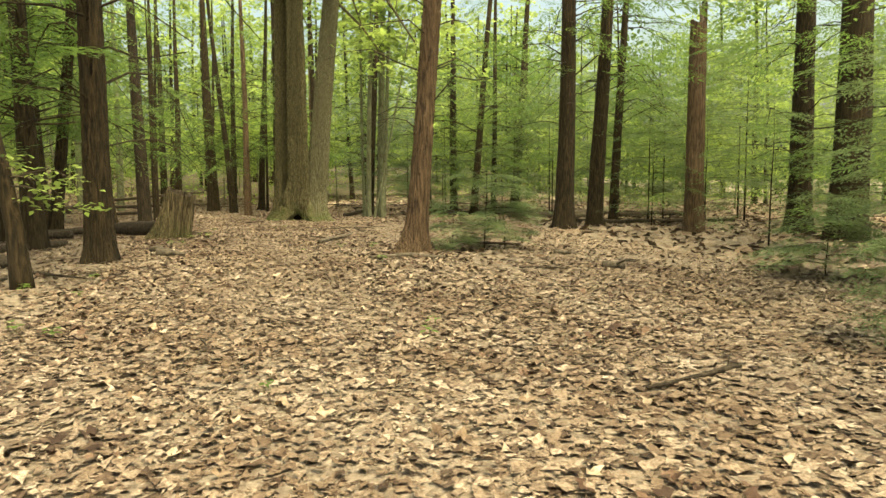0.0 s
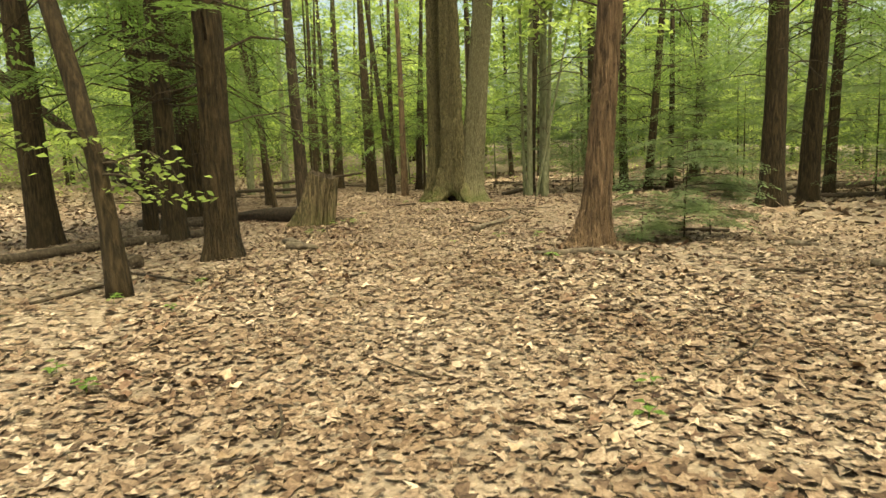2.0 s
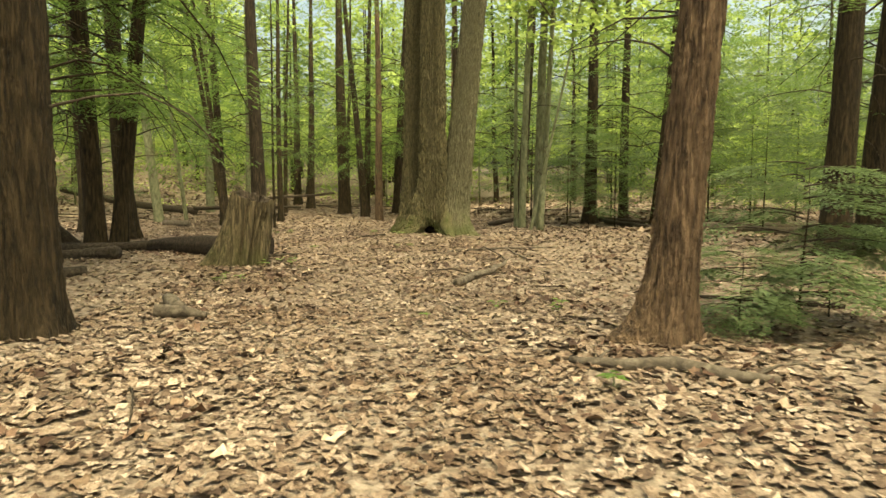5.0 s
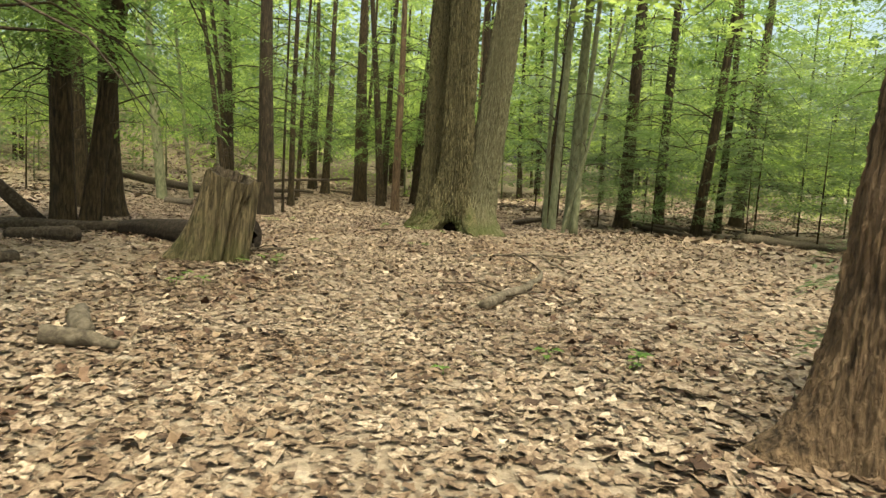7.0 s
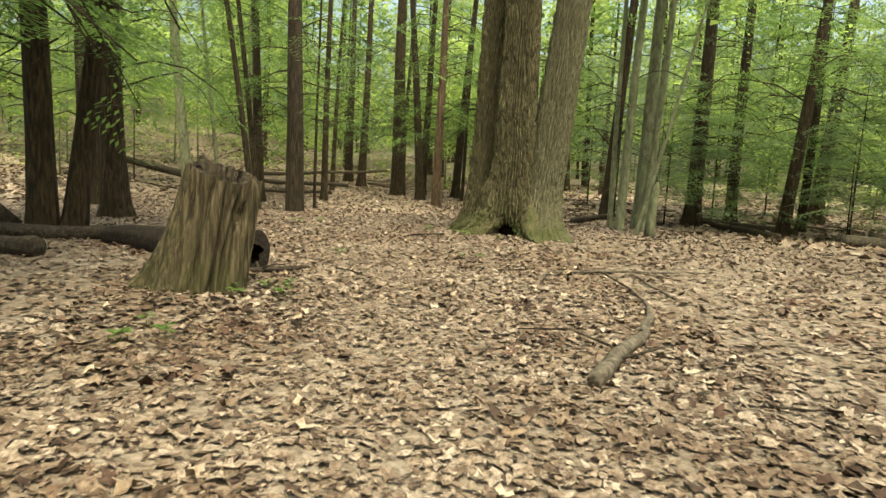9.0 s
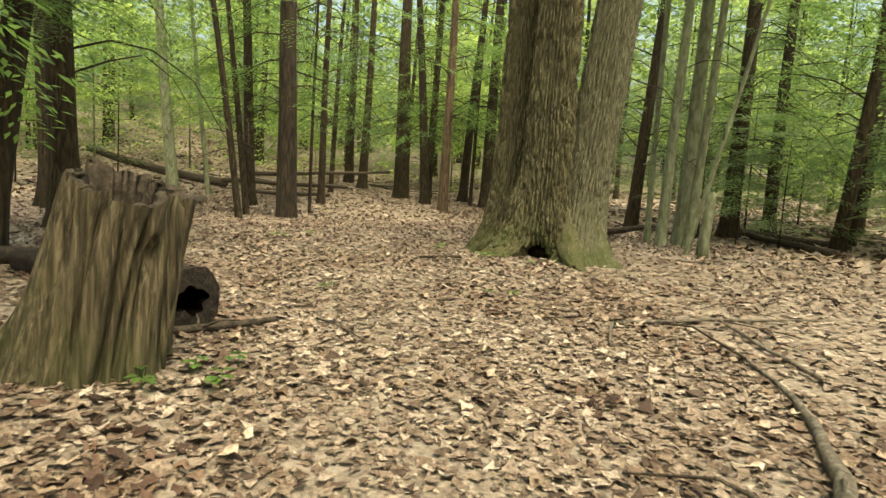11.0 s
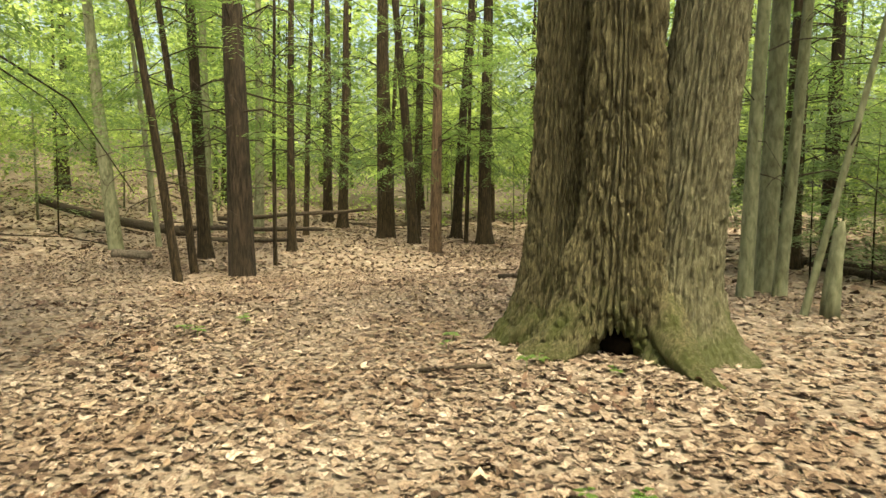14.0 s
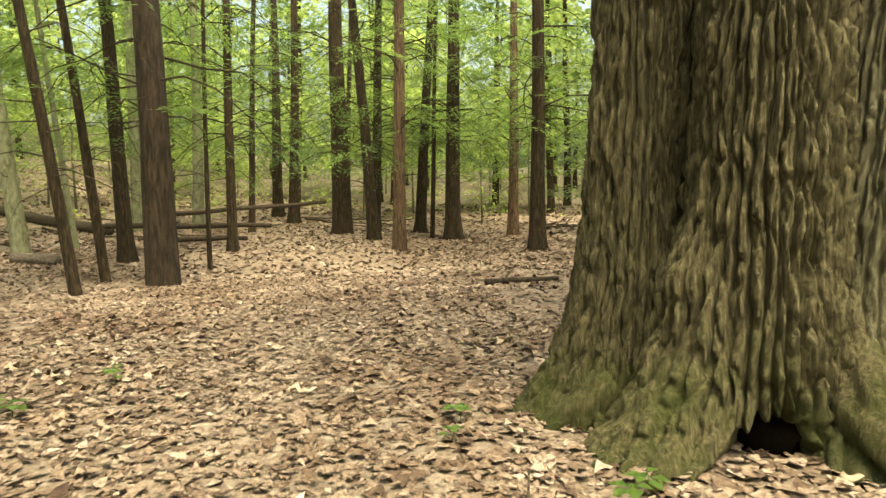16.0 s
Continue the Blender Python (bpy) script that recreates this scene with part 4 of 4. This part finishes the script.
log("fallen_log", (-9.45, 20.85), (-10.3, 21.0), 0.16, 0.15, WOOD_DEAD, "short block of rotten brown log", 6.5)
log("fallen_log", (-10.4, 19.2), (-11.6, 19.1), 0.13, 0.1, WOOD_DEAD, "short dark rotten log among leaves", 6.7)
log("fallen_log", (-40.0, 48.0), (-25.3, 42.2), 0.24, 0.22, WOOD_DEAD, "long brown fallen trunk across the leafy hollow", 7.0)
log("fallen_log", (-21.9, 35.2), (-20.7, 35.4), 0.15, 0.14, WOOD_GREY, "short pale log at the foot of a dead birch", 8.0)
log("fallen_log", (-25.0, 41.8), (-18.6, 42.0), 0.11, 0.07, WOOD_DEAD, DARKLOG, 9.0, over=(0.3, 0.5))
log("fallen_log", (-22.8, 40.8), (-18.9, 41.0), 0.10, 0.07, WOOD_DEAD, DARKLOG, 10.0, over=(0.0, 0.15))
log("fallen_log", (-24.5, 43.5), (-17.8, 44.5), 0.10, 0.06, WOOD_DEAD, DARKLOG, 11.0, over=(0.6, 1.2))
log("fallen_log", (0.45, 33.2), (5.2, 38.5), 0.16, 0.13, WOOD_GREY, "pale mossy log lying among saplings", 12.0)
log("fallen_log", (2.2, 39.0), (7.0, 42.0), 0.16, 0.13, WOOD_GREY, "pale mossy log lying among saplings", 13.0)
log("fallen_log", (-2.74, 38.9), (-1.0, 34.3), 0.11, 0.10, WOOD_DEAD, DARKLOG, 14.0)
log("fallen_log", (-3.2, 39.8), (-0.2, 37.2), 0.12, 0.10, WOOD_DEAD, DARKLOG, 15.0)
log("fallen_log", (6.5, 38.3), (11.2, 40.3), 0.16, 0.14, WOOD_DEAD, DARKLOG, 16.0)
log("fallen_log", (-6.6, 33.6), (-5.2, 33.3), 0.10, 0.05, WOOD_DEAD, "crooked dark fallen limb behind the oak", 17.0, over=(0, 0.35))
log("fallen_log", (3.1, 27.5), (9.0, 28.6), 0.09, 0.07, WOOD_DEAD, DARKLOG, 18.0)


r_wood = random.Random(91)
for x0, x1, y0, y1, n in ((-34, -17, 35, 56, 26), (-3, 9, 33, 46, 18), (-12, -4, 44, 58, 8)):
    for i in range(n):
        x, y, a, l = r_wood.uniform(x0, x1), r_wood.uniform(y0, y1), r_wood.uniform(-0.7, 0.9), r_wood.uniform(0.8, 3.6)
        if float(off_trail(x, y)) < 2.5:
            continue
        k = r_wood.uniform(0.02, 0.055)
        bough("fallen_branch", ((x, y), (x + math.cos(a) * l * 0.5, y + math.sin(a) * l * 0.5 + 0.1), (x + math.cos(a) * l, y + math.sin(a) * l)), (k, k * 0.8, k * 0.35), WOOD_DEAD, "dead branch lying among far trunks", i + 200.0, 6)


# broken grey snag in the maple group
def low_snag(x, y):
    t = empty("broken_snag", x, y, z_at(x, y))
    part("trunk", tube([(0, 0, -0.1), (0.01, 0, 0.3), (0.04, 0, 0.7), (0.06, 0, 1.05), (0.08, 0, 1.2)], [0.12, 0.10, 0.085, 0.07, 0.02], 14, 0.35, 5), BARK_PALE, t)
    return tagged(t, "low broken grey snag beside maple stems", "snag")


low_snag(-4.1, 28.75)


# ---- undergrowth ----
def hemlock_sapling(tall, reach, seed, count=22, size=0.055, low=0.25, each=3):
    t = empty("hemlock_sapling", 0, 0, 0)
    part("stem", tube([(0, 0, -0.1), (0.02, 0.01, tall * 0.4), (0.05, 0.0, tall * 0.75), (0.04, 0.03, tall)], [0.007 + tall * 0.004, 0.006 + tall * 0.003, 0.005, 0.002], 7), BARK_HEMLOCK, t)
    r = random.Random(seed)
    lines = []
    for i in range(count):
        z = low + (tall - low) * (i + r.random()) / count
        a, l = r.uniform(0, 6.283), reach * (1.05 - 0.6 * z / tall) * r.uniform(0.6, 1.15)
        pts = [(math.cos(a + 0.25 * k / 4) * l * k / 4, math.sin(a + 0.25 * k / 4) * l * k / 4, z + 0.08 * l * math.sin(k * 0.6) - 0.05 * l * (k / 4) ** 2) for k in range(5)]
        part("branch", tube(pts, [0.008, 0.007, 0.006, 0.004, 0.002], 4, cap=False), WOOD_DEAD, t)
        lines.append(pts)
    child("needles", needles("needles", lines, seed, size, each, reach * 0.5, 0.1, NEEDLES_SKY_SHEEN), t, "flat layered hemlock sprays, paled for sky sheen")
    return tagged(t, "young hemlock with flat feathery green boughs", "sapling", "hemlock saplings")


sap_a = hemlock_sapling(1.45, 1.15, 3, 24, 0.06, 0.2, 6)
sap_b = hemlock_sapling(3.4, 1.7, 5, 24, 0.085, 0.4)
sap_c = hemlock_sapling(6.5, 2.3, 8, 36, 0.175, 0.9)
sap_a.matrix_world = pose(-0.05, 15.6, z_at(-0.05, 15.6))
sap_b.matrix_world = pose(5.4, 11.6, z_at(5.4, 11.6))
sap_c.matrix_world = pose(4.8, 33.0, z_at(4.8, 33.0))


def set_out(proto, x, y, turn, scale=1.0):
    ob = copy_thing(proto, pose(x, y, z_at(x, y), 0, 0, turn))
    ob.scale = (scale, scale, scale)
    return ob


for x, y, turn, s in ((-0.62, 15.0, 30, 0.5), (0.35, 16.2, 200, 0.62), (5.4, 14.0, 300, 0.9), (4.0, 9.2, 20, 0.7)):
    set_out(sap_a, x, y, turn, s)
for x, y, turn, s in ((6.4, 18.8, 30, 1.0), (8.0, 16.5, 120, 1.1), (7.2, 13.2, 220, 1.0), (5.6, 26.8, 10, 1.0), (-2.2, 35.2, 80, 1.1), (7.6, 27.5, 50, 1.2),
                        (-3.2, 36.0, 140, 1.0), (0.6, 34.0, 140, 1.0)):
    set_out(sap_b, x, y, turn, s)
for x, y, turn, s in ((1.2, 37.0, 30, 1.0), (-2.6, 43.0, 130, 1.1), (3.3, 41.0, 200, 1.2), (7.5, 33.0, 60, 1.0), (9.5, 29.0, 90, 1.1), (-6.4, 42.5, 10, 1.1), (-8.2, 47.0, 50, 1.1), (6.0, 45.5, 170, 1.2), (11.5, 25.0, 10, 1.0), (-0.2, 48.5, 80, 1.2),
                        (-27.0, 33.0, 60, 1.0), (-29.5, 40.0, 0, 1.0), (-5.0, 48.0, 99, 1.2), (11.0, 34.0, 99, 1.2), (-4.2, 37.8, 10, 0.8), (3.0, 36.0, 310, 0.9), (6.2, 30.0, 250, 0.9)):
    set_out(sap_c, x, y, turn, s)


def leafy_sapling(tall, reach, seed, clumps, each, size, trunk=0.03):
    """A young broad-leaved tree in loose flat tiers."""
    t = empty("leafy_sapling", 0, 0, 0)
    part("stem", tube([(0, 0, -0.1), (0.05, 0.02, tall * 0.3), (0.0, 0.08, tall * 0.65), (0.1, 0.0, tall)], [trunk, trunk * 0.8, trunk * 0.5, 0.006], 7), BARK_PALE, t)
    r = random.Random(seed)
    cl = []
    for i in range(clumps):
        z = tall * (0.38 + 0.67 * (i + r.random()) / clumps)
        a, l = r.uniform(0, 6.283), reach * r.uniform(0.15, 1.0)
        cl.append((math.cos(a) * l, math.sin(a) * l, z, reach * r.uniform(0.25, 0.5)))
    child("leaves", leaf_cloud("leaves", cl, each, 0.16, size, seed, LEAVES), t, "bright green leaves in flat tiers")
    return tagged(t, "young broad-leaved tree with bright green tiers", "sapling", "leafy saplings")


leaf_a = leafy_sapling(4.5, 1.5, 21, 26, 44, 0.16)
leaf_b = leafy_sapling(8.0, 2.3, 22, 40, 42, 0.22, 0.05)
leaf_a.matrix_world = pose(-24.5, 46.5, z_at(-24.5, 46.5))
leaf_b.matrix_world = pose(-21.5, 57.0, z_at(-21.5, 57.0))
rs = random.Random(77)
placed = 0
while placed < 64:
    a, d = radians(rs.uniform(-62, 92)), rs.uniform(30, 66)
    x, y = -6 - math.sin(a) * d, 22 + math.cos(a) * d
    if float(off_trail(x, y)) < 4.5 and d < 48:
        continue
    set_out(leaf_b if placed % 3 else leaf_a, x, y, rs.uniform(0, 360), rs.uniform(0.75, 1.25))
    placed += 1


# ---- far woods ----
def far_tree(tall, dia, low, seed, clumps=64, each=16, size=0.41):
    t = empty("forest_tree", 0, 0, 0)
    r = random.Random(seed)
    lean = (r.uniform(-0.03, 0.03), r.uniform(-0.03, 0.03))
    part("trunk", stem(dia, tall, lean, 0.4, 8, seed * 1.3, 0.05, 4, 0.05), BARK_HEMLOCK, t)
    cl = []
    for i in range(clumps):
        z = low + (tall + 1 - low) * (i + r.random()) / clumps
        a, l = r.uniform(0, 6.283), r.uniform(0.2, 1.0) * 2.9
        cl.append((lean[0] * z + math.cos(a) * l, lean[1] * z + math.sin(a) * l, z, r.uniform(0.6, 1.3)))
    child("crown", leaf_cloud("crown", cl, each, 0.3, size, seed, NEEDLES if seed in (3, 5) else LEAVES), t, "layered green foliage of a distant tree")
    return tagged(t, "distant forest tree with a dark trunk and leafy crown", "tree", "distant trees")


protos = [far_tree(17, 0.42, 3.0, 1), far_tree(19, 0.5, 4.5, 2), far_tree(16, 0.34, 2.2, 3), far_tree(18, 0.3, 5.5, 4), far_tree(15, 0.4, 2.6, 5)]
for i, p in enumerate(protos):
    p.matrix_world = pose(-42 + 18 * i, 74 + 3 * i, z_at(-42 + 18 * i, 74 + 3 * i))
placed = 0
while placed < 190:
    a, d = radians(rs.uniform(-75, 100)), 36 + 48 * rs.random() ** 0.8
    x, y = -6 - math.sin(a) * d, 22 + math.cos(a) * d
    if float(off_trail(x, y)) < 3.5 or (-37 < x < -15 and 34 < y < 56):
        continue
    set_out(protos[placed % 5], x, y, rs.uniform(0, 360), rs.uniform(0.8, 1.2))
    placed += 1
for i in range(26):
    a, d = radians(rs.uniform(105, 285)), rs.uniform(24, 50)
    x, y = -3 - math.sin(a) * d, 10 + math.cos(a) * d
    set_out(protos[i % 5], x, y, rs.uniform(0, 360), rs.uniform(0.85, 1.15))


# ---- small green plants ----
def seedling(x, y, size, seed, leaves=7):
    t = empty("seedling", x, y, z_at(x, y))
    r = random.Random(seed)
    part("stem", tube([(0, 0, -0.02), (0.01, 0.0, size * 0.8), (0.0, 0.02, size * 1.6)], [0.004, 0.003, 0.002], 5), SEEDLING, t)
    a = np.array([i * 6.283 / leaves + r.uniform(-0.3, 0.3) for i in range(leaves)])
    z = np.array([size * r.uniform(0.9, 1.7) for _ in range(leaves)])
    base = np.stack([np.cos(a) * size * 0.2, np.sin(a) * size * 0.2, z], 1)
    along = unit(np.stack([np.cos(a), np.sin(a), np.full(leaves, -0.1)], 1))
    across = unit(np.cross(along, np.tile([0.0, 0.0, 1.0], (leaves, 1))))
    ln = np.array([size * r.uniform(0.9, 1.5) for _ in range(leaves)])
    child("leaves", blades_mesh("leaves", blades(base, along, across, ln, ln * 0.75), SEEDLING), t)
    return tagged(t, "small bright green seedling among dead leaves", "seedling", "green seedlings")


for i, (x, y, s) in enumerate(((-6.95, 18.3, 0.10), (-6.85, 18.62, 0.09), (-6.6, 18.5, 0.10), (-6.75, 18.85, 0.08), (-0.46, 9.14, 0.09), (-1.38, 7.02, 0.07), (-1.57, 12.95, 0.10), (-2.19, 15.58, 0.06), (-3.3, 14.89, 0.07),
                               (-6.23, 22.4, 0.07), (-5.98, 22.46, 0.08), (-7.71, 21.5, 0.08), (-7.72, 21.7, 0.06), (-6.91, 24.6, 0.09), (-6.3, 24.5, 0.07), (-10.65, 24.9, 0.09), (-10.51, 25.71, 0.1), (-7.84, 25.0, 0.08), (-4.9, 10.6, 0.08), (-5.3, 11.6, 0.08), (-6.94, 17.23, 0.1), (-6.58, 17.02, 0.1), (-6.71, 16.76, 0.1), (-2.18, 15.73, 0.1), (-2.75, 15.49, 0.1), (-4.31, 8.7, 0.1), (-3.76, 8.4, 0.1), (-5.63, 10.65, 0.1), (-0.47, 8.62, 0.1), (-10.4, 25.6, 0.1), (-10.41, 24.81, 0.1), (-7.88, 25.32, 0.1), (-6.97, 24.4, 0.1))):
    seedling(x, y, s * 0.7, i + 3, 5 + i % 4)


# ---- distant undergrowth and foliage, past counting ----
def foliage_mass(name, n, near, far, low, high, size, seed, mat, label, turn=(-78, 102)):
    g = np.random.default_rng(seed)
    m = n // 30
    a, d = np.radians(g.uniform(turn[0], turn[1], m)), near + (far - near) * g.uniform(0, 1, m) ** 0.8
    cx, cy = -6 - np.sin(a) * d, 22 + np.cos(a) * d
    free = off_trail(cx, cy) > 3.0
    cx, cy = cx[free], cy[free]
    cz = height(cx, cy) + low + (high - low) * g.uniform(0, 1, len(cx)) ** 1.2
    ob = new(name, leaf_cloud(name, np.stack([cx, cy, cz, g.uniform(0.7, 1.5, len(cx))], 1), 30, 0.35, size, seed, mat))
    return tagged(ob, label, "foliage", kind="stuff")


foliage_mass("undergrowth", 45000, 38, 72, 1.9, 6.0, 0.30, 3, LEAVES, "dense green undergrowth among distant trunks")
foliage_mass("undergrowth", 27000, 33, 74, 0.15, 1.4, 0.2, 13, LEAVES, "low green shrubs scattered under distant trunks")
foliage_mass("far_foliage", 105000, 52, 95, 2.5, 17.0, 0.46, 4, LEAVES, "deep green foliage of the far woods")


def bough_mass(n, x0, x1, y0, y1, low, high, seed, label, size=0.12):
    """Loose layered hemlock boughs that hang among the trunks."""
    r = random.Random(seed)
    out = []
    while len(out) < n * 3:
        x, y = r.uniform(x0, x1), r.uniform(y0, y1)
        if float(off_trail(x, y)) < 3.6:
            continue
        z, a = z_at(x, y) + low + (high - low) * r.random(), r.uniform(0, 6.283)
        for k in range(3):
            p = np.array([x + r.gauss(0, 0.5), y + r.gauss(0, 0.5), z + r.gauss(0, 0.08)])
            out.append(spray(r, p, (math.cos(a + r.gauss(0, 0.5)), math.sin(a + r.gauss(0, 0.5)), -0.1), r.uniform(0.7, 1.3), size))
    ob = new("hemlock_thicket", blades_mesh("hemlock_thicket", np.concatenate(out), NEEDLES))
    return tagged(ob, label, "foliage", kind="stuff")


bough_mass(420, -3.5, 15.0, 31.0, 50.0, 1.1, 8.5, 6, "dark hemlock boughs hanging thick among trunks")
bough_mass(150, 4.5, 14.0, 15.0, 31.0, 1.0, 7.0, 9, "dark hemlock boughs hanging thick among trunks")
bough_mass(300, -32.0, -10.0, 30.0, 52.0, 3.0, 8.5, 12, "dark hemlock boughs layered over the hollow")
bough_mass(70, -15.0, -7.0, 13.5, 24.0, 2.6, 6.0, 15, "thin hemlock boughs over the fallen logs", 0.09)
# the next two masses are added overhead to darken the floor at both sides
bough_mass(150, -19.0, -6.5, 8.0, 28.0, 5.5, 10.0, 16, "hemlock boughs added overhead to shade the floor beside the trail", 0.2)
bough_mass(70, 1.8, 8.0, 4.0, 15.0, 4.0, 9.0, 17, "hemlock boughs added overhead to shade the floor beside the trail", 0.16)
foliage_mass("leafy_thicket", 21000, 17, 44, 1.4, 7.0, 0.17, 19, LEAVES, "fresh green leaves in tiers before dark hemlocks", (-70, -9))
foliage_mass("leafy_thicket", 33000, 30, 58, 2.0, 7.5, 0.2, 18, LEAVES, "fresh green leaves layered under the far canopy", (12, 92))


def canopy(x0, x1, y0, y1, low, high, clumps, each, seed):
    """An unseen roof of leaves over the walk, added to dim the near floor."""
    g = np.random.default_rng(seed)
    c = np.stack([g.uniform(x0, x1, clumps), g.uniform(y0, y1, clumps), g.uniform(low, high, clumps), g.uniform(0.7, 1.5, clumps)], 1)
    ob = new("canopy", leaf_cloud("canopy", c, each, 0.3, 0.34, seed, LEAVES))
    return tagged(ob, "unseen leaf roof added high over the trail to dim the floor", "foliage", kind="stuff")


# above the view; only blocks light over the first part of the trail
canopy(-15.0, 7.0, -3.0, 25.0, 13.0, 19.0, 250, 24, 41)
